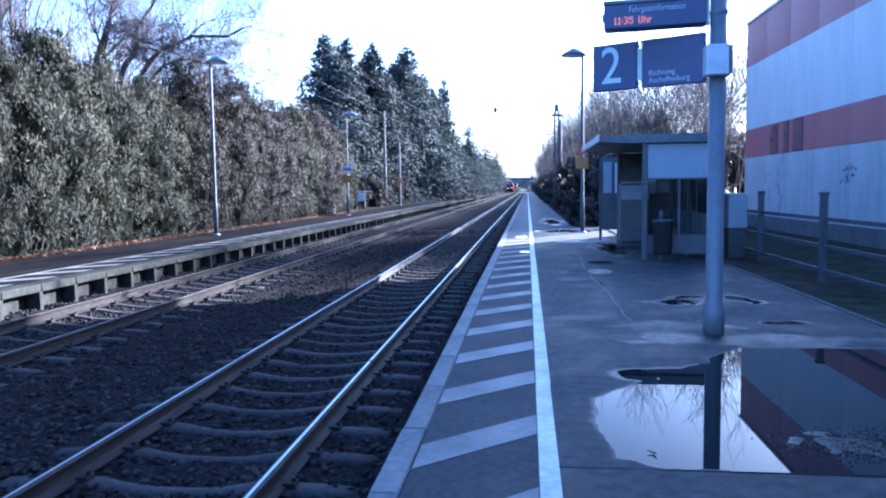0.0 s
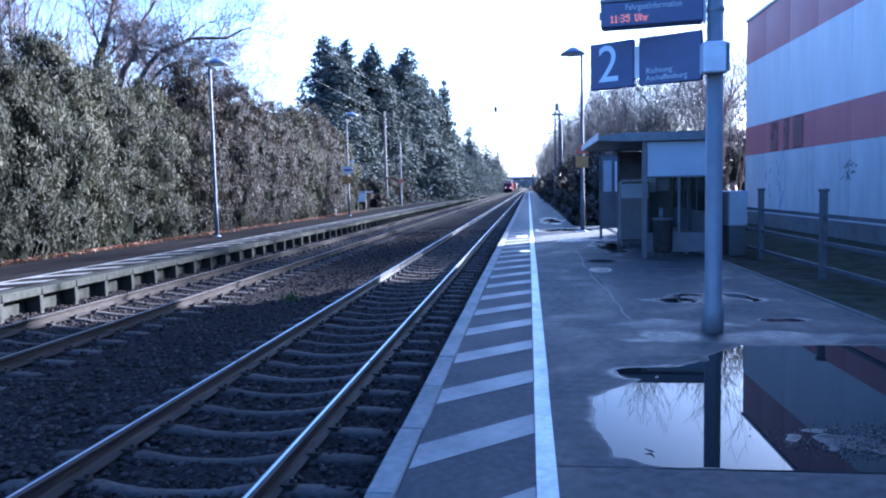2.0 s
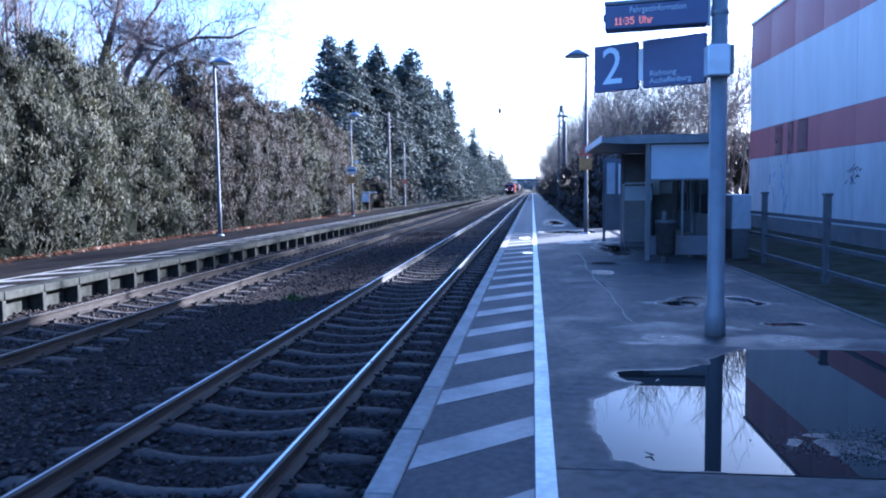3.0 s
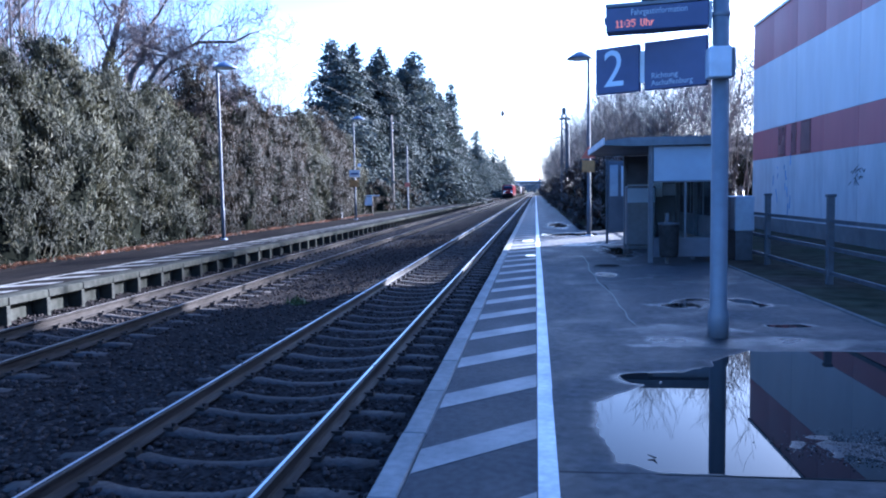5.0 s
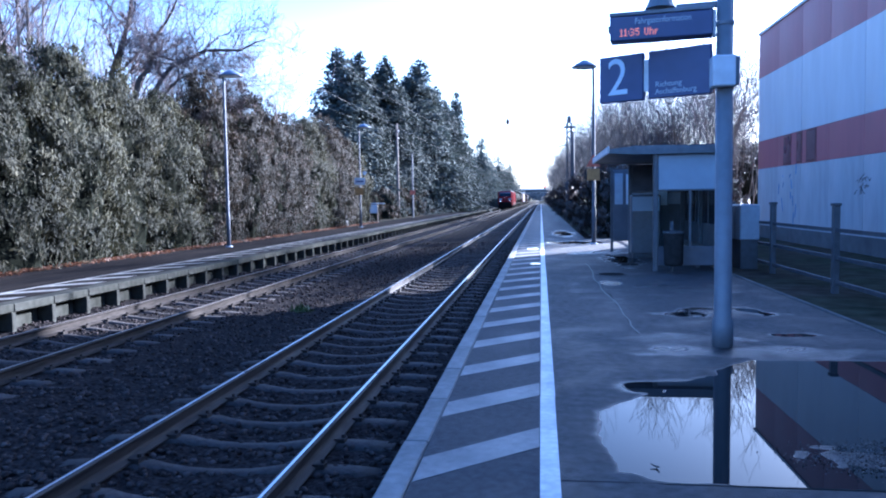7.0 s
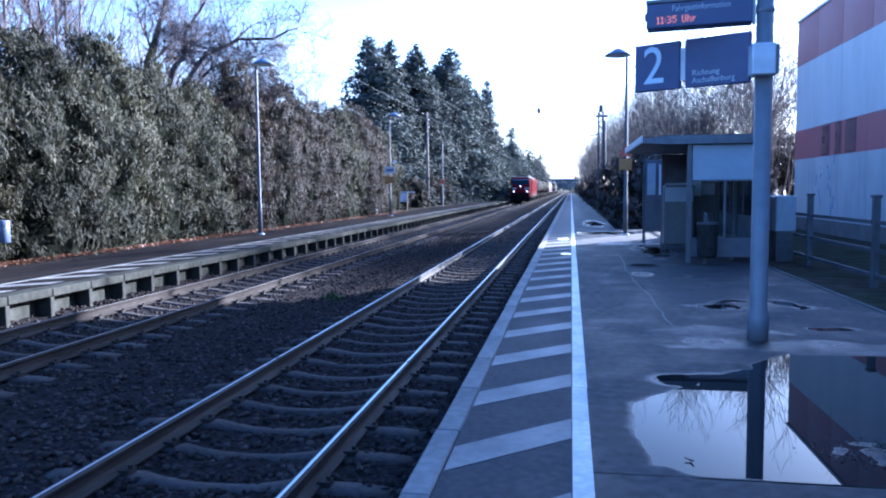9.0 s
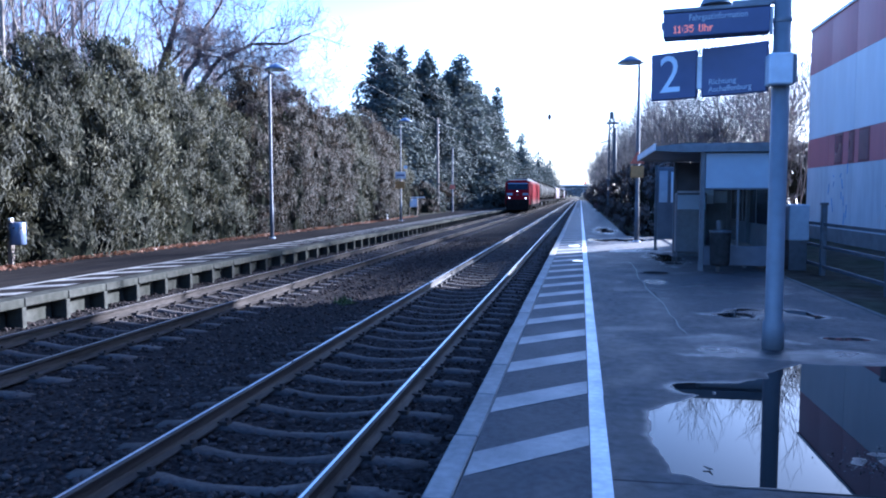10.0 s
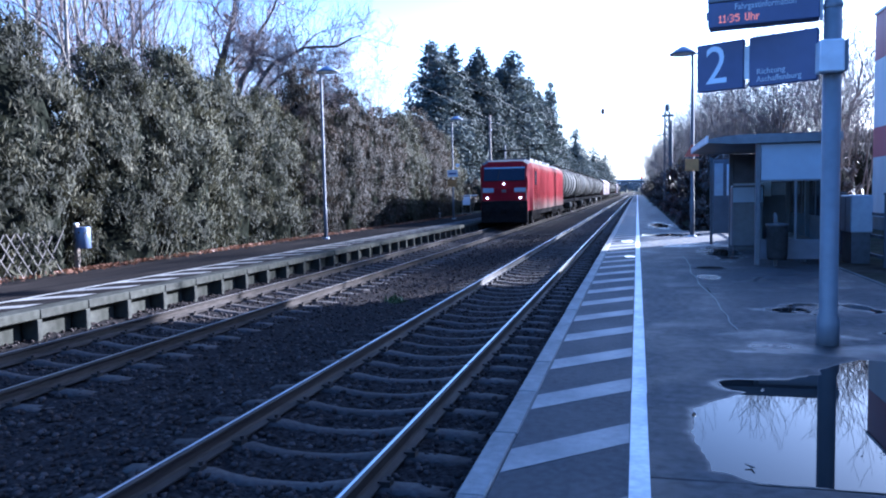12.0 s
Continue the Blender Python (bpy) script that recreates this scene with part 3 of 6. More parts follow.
def sleeper_mesh():
    st = [(-1.3, 0.0), (-1.05, 0.0), (-0.56, 0.0), (-0.42, -0.018), (-0.26, -0.04), (-0.1, -0.048), (0.1, -0.048), (0.26, -0.04), (0.42, -0.018), (0.56, 0.0), (1.05, 0.0), (1.3, 0.0)]
    v, f = [], []
    for x, dz in st:
        w = 0.135 if abs(x) > 0.5 else 0.105
        lo = -0.02 if abs(x) > 1.2 else 0.0
        v += [(x, -w, -0.2), (x, w, -0.2), (x, w - 0.03, dz + lo - 0.03), (x, w - 0.055, dz + lo), (x, -w + 0.055, dz + lo), (x, -w + 0.03, dz + lo - 0.03)]
    for i in range(len(st) - 1):
        for k in range(6):
            a, b = i * 6 + k, i * 6 + (k + 1) % 6
            f.append((a, a + 6, b + 6, b))
    me = raw_mesh("sleeper", v, f, M["sleeper"])
    bm = bmesh.new()
    bm.from_mesh(me)
    bm.verts.ensure_lookup_table()
    bm.faces.new([bm.verts[i] for i in range(6)])
    bm.faces.new([bm.verts[i] for i in reversed(range(len(v) - 6, len(v)))])
    bmesh.ops.recalc_face_normals(bm, faces=bm.faces[:])
    bm.to_mesh(me)
    bm.free()
    return me


def track(cx, label, top, side):
    tr = thing("railway_track", label, "railway track", Matrix.Translation((cx, 0, 0)), "tracks", "structure")
    for sx in (-0.75, 0.75):
        bm = extrude_y(bmesh.new(), RAIL, -4, 700)
        for f in bm.faces:
            f.material_index = 1 if f.normal.z > 0.995 and f.calc_center_median().z > 0.15 else 0
        me = setmat(mesh_of("rail", bm), side, top)
        part("rail", me, None, tr, "rusty steel rail with a bright running surface", m=Matrix.Translation((sx, 0, RAIL_Z - 0.158)))
    me = sleeper_mesh()
    y0 = 4.91 - 0.62 * 4
    for i in range(120):
        dz = random.uniform(-0.006, 0.006)
        part("sleeper", me, None, tr, m=pose(random.uniform(-0.012, 0.012), y0 + 0.62 * i, RAIL_Z - 0.163 + dz, 0, 0, random.uniform(-0.5, 0.5)))
    bm = bmesh.new()
    for i in range(120, 480):
        y = y0 + 0.62 * i
        box(bm, -1.3, 1.3, y - 0.12, y + 0.12, -0.7, RAIL_Z - 0.163)
    tagged(part("far_sleepers", bm, M["sleeper"], tr), kind="stuff")
    bm = bmesh.new()
    for i in range(0, 60):
        y = y0 + 0.62 * i
        for sx in (-0.75, 0.75):
            for s in (-1, 1):
                box(bm, sx + s * 0.09 - 0.045, sx + s * 0.09 + 0.045, y - 0.05, y + 0.05, RAIL_Z - 0.165, RAIL_Z - 0.125)
                tube(bm, (sx + s * 0.115, y, RAIL_Z - 0.13), (sx + s * 0.115, y, RAIL_Z - 0.095), 0.018, seg=6)
    tagged(part("rail_clips", bm, side, tr, "rusty rail fastenings"), kind="stuff")
    return tr


# ---- the near platform ----
PLAT_X0, PLAT_X1 = -0.775, 3.62


def dips(x, y):
    """Depth of the hollows in the asphalt (positive is deeper)."""
    nz = np.array([noise.fractal(Vector((a * 1.9, b * 1.9, 3.1)), 1.0, 2.0, 5) for a, b in zip(x.ravel(), y.ravel())]).reshape(x.shape)
    n2 = np.array([noise.noise(Vector((a * 9, b * 9, 7.7))) for a, b in zip(x.ravel(), y.ravel())]).reshape(x.shape)
    sd = np.maximum.reduce([0.46 - x, 3.97 - y, y - (5.25 + (x - 0.42) * 1.2), y - 7.08, (x - 3.3), 4.1 - 0.17 * np.clip((x - 0.55) / 0.22, 0, 1) - y])
    sd = np.minimum(sd, (np.sqrt(((x - 1.18) / 0.42) ** 2 + ((y - 5.98) / 0.24) ** 2) - 1) * 0.2)
    sd = sd + nz * 0.06 + n2 * 0.02
    d = np.clip(0.0078 - sd * 0.11, -0.001, 0.022)
    for cx, cy, rx, ry, deep in ((2.3, 10.0, 0.62, 0.45, 0.0071), (2.75, 8.35, 0.3, 0.14, 0.012), (2.0, 18.4, 0.42, 1.5, 0.014), (1.1, 26.0, 1.1, 0.8, 0.012), (1.25, 13.4, 0.16, 0.35, 0.010), (1.0, 33, 0.45, 2.5, 0.012), (2.2, 7.45, 1.1, 0.26, 0.0048), (1.45, 8.0, 0.5, 0.35, 0.003), (2.6, 12.6, 0.8, 0.6, 0.004), (1.7, 21.0, 0.8, 0.9, 0.006)):
        e = 1.25 - np.sqrt(((x - cx) / rx) ** 2 + ((y - cy) / ry) ** 2) + nz * 0.55
        d = np.maximum(d, np.clip(e * 0.02, -0.012, deep))
    # a crust of grit that stands above the water, and a tongue of asphalt
    for cx, cy, rx, ry, hi in ((1.86, 4.46, 0.42, 0.26, 0.016), (1.02, 5.92, 0.13, 0.16, 0.013), (1.3, 6.55, 0.35, 0.14, 0.013)):
        e = 1 - np.sqrt(((x - cx) / rx) ** 2 + ((y - cy) / ry) ** 2) + nz * 0.5 + n2 * 0.7
        d = d - np.clip(e, 0, 0.7) * hi * 1.6
    return d + nz * 0.0016 + 0.0


WATER_Z = -0.0075


def platform():
    pl = thing("platform", "wet asphalt railway platform with concrete edge and painted hazard stripes", "platform", kind="structure")
    xs = np.concatenate([np.linspace(-0.62, 0.2, 14), np.arange(0.23, PLAT_X1 - 0.02, 0.035), [PLAT_X1 - 0.001]])
    ys = np.concatenate([[-4, 0, 2.5], np.arange(3.0, 9, 0.03), np.arange(9, 20, 0.09), np.arange(20, 40, 0.3), [45, 60, 100, 150, 260]])
    X, Y = np.meshgrid(xs, ys)
    D = dips(X, Y)
    fade = np.clip((X - 0.16) / 0.12, 0, 1) * np.clip((40 - Y) / 4, 0, 1) * np.clip((Y - 2.5) / 0.4, 0, 1)
    Z = -D * fade
    k = len(xs)
    i, j = np.meshgrid(np.arange(k - 1), np.arange(len(ys) - 1))
    a = (j * k + i).ravel()
    f = np.stack([a, a + 1, a + k + 1, a + k], 1)
    f = f[~((X.ravel()[a] > 1.66) & (Y.ravel()[a] > 28.4))]
    me = raw_mesh("asphalt_surface", np.stack([X.ravel(), Y.ravel(), Z.ravel()], 1), f, M["asphalt"])
    me.materials.append(M["dryasphalt"])
    for pg in me.polygons:
        pg.material_index = 1 if pg.center.x < 0.08 else 0
    part("asphalt_surface", me, None, pl, smooth=True)
    bm = bmesh.new()
    for x0, y0, x1, y1 in ((0.16, 3.93, 3.6, 3.94), (0.16, 11.9, 1.1, 11.92), (1.1, 8.36, 1.12, 11.9), (0.2, 17.2, 2.2, 17.23)):
        box(bm, x0, x1, y0, y1, -0.004, 0.0015)
    part("asphalt_joint", bm, M["dark"], pl, "dark joints between asphalt patches")
    part("platform_wall", boxbm(PLAT_X0 + 0.05, PLAT_X1 - 0.003, -4, 28.4, -0.95, -0.05), M["concrete"], pl)
    part("platform_wall", boxbm(PLAT_X0 + 0.05, 1.66, 28.41, 260, -0.95, -0.05), M["concrete"], pl)
    part("back_kerb", boxbm(PLAT_X1, PLAT_X1 + 0.06, -4, 28.4, -0.3, 0.02, bevel=0.01), M["kerb"], pl, "concrete back kerb")
    # coping slabs along the edge
    me = mesh_of("coping_slab", boxbm(PLAT_X0, -0.626, -0.497, 0.497, -0.16, 0.0, bevel=0.01))
    setmat(me, M["coping"])
    for i in range(120):
        part("coping_slab", me, None, pl, m=pose(random.uniform(-0.004, 0.004), -2.0 + i * 1.0 + 0.02, random.uniform(0.0, 0.005)))
    part("far_coping", boxbm(PLAT_X0, -0.626, 117.6, 260, -0.16, 0.0), M["coping"], pl)
    # painted stripes, slanting, every 1.2 m
    bm = bmesh.new()
    v = [bm.verts.new(p) for p in ((-0.612, -0.18, 0.002), (0.05, 0.44, 0.002), (0.05, 0.83, 0.002), (-0.612, 0.2, 0.002))]
    bm.faces.new(v)
    r = bmesh.ops.extrude_face_region(bm, geom=bm.faces[:])
    bmesh.ops.translate(bm, verts=[q for q in r["geom"] if isinstance(q, bmesh.types.BMVert)], vec=(0, 0, 0.0015))
    bmesh.ops.recalc_face_normals(bm, faces=bm.faces[:])
    me = setmat(mesh_of("hazard_stripe", bm), M["stripe"])
    for i in range(80):
        part("hazard_stripe", me, None, pl, m=pose(0, 2.82 + 1.2 * (i - 2), random.uniform(0.0, 0.0006)))
    bm = bmesh.new()
    y = -3.0
    while y < 250:
        ln = random.uniform(3.2, 4.6)
        box(bm, 0.056 + random.uniform(-0.004, 0.004), 0.164 + random.uniform(-0.004, 0.004), y, y + ln - 0.004, 0.002, 0.008)
        y += ln
    part("white_line", bm, M["paint"], pl, "worn white safety line")
    # water in the hollows
    for n, (x0, x1, y0, y1) in enumerate(((0.3, 3.55, 3.6, 9.0), (1.4, 3.4, 9.2, 11.0), (0.9, 2.9, 14.0, 21.0), (0.1, 2.6, 22.5, 28.5), (0.3, 2.0, 30, 36))):
        w = new("puddle", raw_mesh("puddle", [(x0, y0, WATER_Z), (x1, y0, WATER_Z), (x1, y1, WATER_Z), (x0, y1, WATER_Z)], [(0, 1, 2, 3)], M["water"]))
        tagged(w, "still rain puddle on asphalt mirroring the sky", "puddle", "puddles", "structure")
    # thin films of rain on the painted strip
    for cx, cy, rx, ry in ((-0.16, 22.6, 0.17, 0.55), (-0.05, 17.4, 0.14, 0.22)):
        bm = bmesh.new()
        ring = []
        for i in range(40):
            t = 2 * math.pi * i / 40
            w = 1 + 0.6 * noise.fractal(Vector((math.cos(t) * 2.2, math.sin(t) * 2.2, cy)), 0.8, 2.0, 5)
            ring.append(bm.verts.new((min(cx + math.cos(t) * rx * w, 0.048), cy + math.sin(t) * ry * w, 0.0052)))
        bm.faces.new(ring)
        tagged(part("puddle", bm, M["water"]), "thin film of rain water on the painted strip", "puddle", "puddles", "structure")
    # a repaired seam in the asphalt
    bm = bmesh.new()
    px, py = 1.12, 8.35
    while py < 17:
        q = (px - 0.006 + random.uniform(-0.035, 0.035), py + 0.45)
        d = Vector((q[0] - px, q[1] - py, 0)).normalized()
        s = Vector((d.y, -d.x, 0)) * 0.01
        vs = [bm.verts.new(p) for p in (Vector((px, py, 0.007)) - s, Vector((px, py, 0.007)) + s, Vector((*q, 0.007)) + s, Vector((*q, 0.007)) - s)]
        bm.faces.new(vs)
        px, py = q
    part("asphalt_seam", bm, M["coping"], pl, "pale repaired seam")
    dr = thing("drain_cover", "round iron drain cover set in asphalt", "drain cover", pose(1.42, 14.9, 0.004))
    part("ring", lathe(bmesh.new(), [(0.3, 0), (0.3, 0.006), (0.25, 0.006), (0.25, 0.002)], 24, caps=False), M["kerb"], dr)
    part("lid", lathe(bmesh.new(), [(0.245, 0), (0.245, 0.005)], 24), M["farasphalt"], dr)
    r = np.random.default_rng(3)
    n = 8000
    c = np.stack([2.3 + r.normal(0, 0.3, n), 4.42 + r.normal(0, 0.125, n), r.uniform(-0.009, 0.008, n)], 1)
    v, f = cards(c, r.normal(0, 0.5, (n, 3)) + np.array([0, 0, 0.7]), r.normal(0, 1, (n, 3)), r.uniform(0.0025, 0.007, n), r.uniform(0.003, 0.01, n))
    tagged(new("grit_patch", raw_mesh("grit_patch", v, f, M["grit"])), "crust of wet grit and rotten leaves in the puddle", "grit", kind="stuff")
    bm = bmesh.new()
    tube(bm, (0, 0, 0), (-0.03, 0.018, 0.008), 0.005, 0.003, 6)
    tube(bm, (0, 0, 0), (0.012, -0.03, 0.008), 0.007, 0.003, 6)
    lf = part("fallen_twig", bm, M["bark"], m=pose(0.69, 4.19, 0.0))
    tagged(lf, "small dark twig lying in the puddle", "twig")


# ---- the far platform ----
FP_X, FP_Z = -8.35, -0.07


def far_platform():
    fp = thing("far_platform", "old far platform with concrete post edge, asphalt and white stripes", "platform", kind="structure")
    part("asphalt_top", boxbm(-12.3, FP_X - 0.33, -5, 190, -0.3, FP_Z - 0.004), M["farasphalt"], fp)
    # dark sheet that stands in for the shade behind the edge openings
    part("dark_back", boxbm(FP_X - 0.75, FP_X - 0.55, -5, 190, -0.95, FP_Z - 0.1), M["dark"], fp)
    slab = setmat(mesh_of("edge_slab", boxbm(FP_X - 0.34, FP_X, 0.004, 1.006, FP_Z - 0.14, FP_Z, bevel=0.012)), M["concrete"])
    post = setmat(mesh_of("edge_post", boxbm(FP_X - 0.3, FP_X - 0.012, -0.055, 0.055, -0.75, FP_Z - 0.142, bevel=0.012)), M["concrete"])
    panel = setmat(mesh_of("edge_panel", boxbm(FP_X - 0.32, FP_X - 0.22, 0.056, 0.86, -0.75, FP_Z - 0.145, bevel=0.01)), M["concrete"])
    bm = bmesh.new()
    v = [bm.verts.new(p) for p in ((FP_X - 0.42, 0, FP_Z + 0.003), (FP_X - 0.42, 0.42, FP_Z + 0.003), (FP_X - 1.16, -0.28, FP_Z + 0.003), (FP_X - 1.16, -0.70, FP_Z + 0.003))]
    bm.faces.new(v)
    stripe = setmat(mesh_of("hazard_stripe", bm), M["farstripe"])
    for i in range(150):
        y = 3.03 + i * 1.01
        part("edge_slab", slab, None, fp, m=pose(random.uniform(-0.008, 0.008), y, random.uniform(-0.004, 0.004)))
        part("edge_post", post, None, fp, m=pose(0, y, 0))
        part("edge_panel", panel, None, fp, m=pose(random.uniform(-0.01, 0.01), y, 0))
        if i < 130:
            part("hazard_stripe", stripe, None, fp, m=pose(0, 3.2 + 1.2 * i, 0))
    part("white_line", boxbm(FP_X - 1.26, FP_X - 1.17, -5, 190, FP_Z, FP_Z + 0.004), M["farstripe"], fp)


def rail_lamp(name, x, y, z, h, out, label, hood=0.42):
    """A tall pole with a hat-shaped hood that hangs towards the track."""
    lp = thing(name, label, "street lamp", pose(x, y, z), "platform lamps")
    part("pole", lathe(bmesh.new(), [(0.07, 0), (0.07, 1.1), (0.058, 1.15), (0.045, h - 0.15), (0.036, h)], 12), M["lightpole"], lp, smooth=True)
    part("base_flange", lathe(bmesh.new(), [(0.14, 0), (0.14, 0.02), (0.095, 0.05)], 12), M["steel"], lp)
    part("hood", lathe(bmesh.new(), [(hood, 0), (hood, 0.025), (hood * 0.72, 0.1), (0.14, 0.2), (0.07, 0.23)], 20, pose(out, 0, h - 0.02)), M["lamp_hood"], lp, "dark grey-blue hood", smooth=True)
    part("diffuser", lathe(bmesh.new(), [(0.05, -0.05), (0.2, -0.035), (hood * 0.85, 0.0)], 20, pose(out, 0, h - 0.022)), M["diffuser"], lp, "pale diffuser", smooth=True)
    part("arm", tube(bmesh.new(), (0, 0, h - 0.03), (out, 0, h + 0.06), 0.03, seg=8), M["lightpole"], lp)
    return lp


def plate(name, parent, x0, x1, z0, z1, y, material, label="", th=0.02):
    return part(name, boxbm(x0, x1, y - th, y, z0, z1, bevel=0.006), material, parent, label)


def lamps():
    rail_lamp("platform_lamp", -11.08, 25.97, -0.07, 6.08, 0.28, "tall slim steel platform lamp in front of the hedge")
    l2 = rail_lamp("platform_lamp", -10.95, 45.6, -0.07, 6.1, 0.3, "steel platform lamp with station name board and yellow plate")
    nb = plate("name_board", l2, -0.32, 0.34, 2.6, 3.02, -0.09, M["white"], "white name board")
    part("name_bar", boxbm(-0.24, 0.26, -0.124, -0.112, 2.74, 2.86), M["signblue"], nb, "blue bar of lettering")
    plate("warning_plate", l2, -0.3, 0.26, 2.0, 2.42, -0.09, M["yellow"], "faded yellow plate")
    part("loudspeaker", lathe(bmesh.new(), [(0.04, 0), (0.12, 0.2)], 12, pose(0.3, -0.1, 3.3, 90, 0, 20)), M["white"], l2, "small white horn loudspeaker")
    r = rail_lamp("platform_lamp", 1.76, 24.8, 0.0, 5.66, -0.27, "steel platform lamp with faded warning plates beside the shelter")
    part("warning_triangle", lathe(bmesh.new(), [(0.26, 0), (0.26, 0.015)], 3, pose(-0.02, -0.1, 2.62, 90, 0, 0) @ pose(0, 0, 0, 0, 0, 90)), M["redplate"], r, "faded red triangle")
    plate("warning_plate", r, -0.22, 0.18, 2.05, 2.42, -0.09, M["yellow"], "faded yellow plate")
    rail_lamp("platform_lamp", -14.3, 112, -0.07, 3.1, 0.0, "short lamp far along the track", hood=0.3)
    p = thing("telegraph_pole", "tall weathered wooden telegraph pole before dark conifers", "telegraph pole", pose(-13.6, 72, -0.15), "telegraph poles")
    part("pole", lathe(bmesh.new(), [(0.16, 0), (0.15, 3), (0.1, 9.1)], 10), M["palebark"], p, smooth=True)
    for z in (7.6, 8.3):
        part("insulator", lathe(bmesh.new(), [(0.05, 0), (0.06, 0.1), (0.03, 0.14)], 8, pose(0.16, 0, z)), M["white"], p)
    copy_thing(p, pose(-13.6, -8, -0.15))
    copy_thing(p, pose(-13.8, 130, -0.15))
    q = thing("thin_pole", "thin grey signal pole beside the far platform", "pole", pose(-12.05, 71.4, -0.1))
    part("pole", lathe(bmesh.new(), [(0.09, 0), (0.07, 6.1)], 8), M["lightpole"], q)
    plate("small_plate", q, -0.25, 0.25, 2.2, 2.6, -0.1, M["redplate"])


def trackside():
    """Small things at the far end of the hedge."""
    nb = thing("notice_board", "pale weathered notice board on two legs before the conifers", "notice board", pose(-12.9, 58, -0.15))
    for x in (-0.32, 0.32):
        part("leg", boxbm(x - 0.03, x + 0.03, -0.03, 0.03, 0, 1.45), M["wood"], nb)
    part("board", boxbm(-0.29, 0.29, -0.02, 0.02, 0.75, 1.4, bevel=0.008), M["box"], nb, "pale board")
    part("crossbar", boxbm(-0.6, 0.9, -0.05, -0.032, 1.46, 1.54), M["white"], nb, "pale crossbar")
    mp = thing("marker_post", "short white plastic marker post at the hedge's end", "marker post", pose(-12.15, 46.8, -0.07))
    part("post", lathe(bmesh.new(), [(0.07, 0), (0.065, 0.62), (0.03, 0.7)], 10), M["white"], mp)
    part("band", lathe(bmesh.new(), [(0.069, 0.42), (0.072, 0.43), (0.072, 0.52), (0.068, 0.53)], 10, caps=False), M["dark"], mp, "dark band")


def sag_wire(name, label, pts, r, sag):
    """A wire that hangs between its supports."""
    segs = []
    for a, b in zip(pts, pts[1:]):
        a, b = Vector(a), Vector(b)
        last = a
        for i in range(1, 13):
            t = i / 12
            p = a.lerp(b, t) - Vector((0, 0, sag * 4 * t * (1 - t)))
            segs.append((last, p, r, r))
            last = p
    return tagged(new(name, tubes_mesh(name, segs, M["wire"], 4)), label, "wire", "overhead wires", "structure")


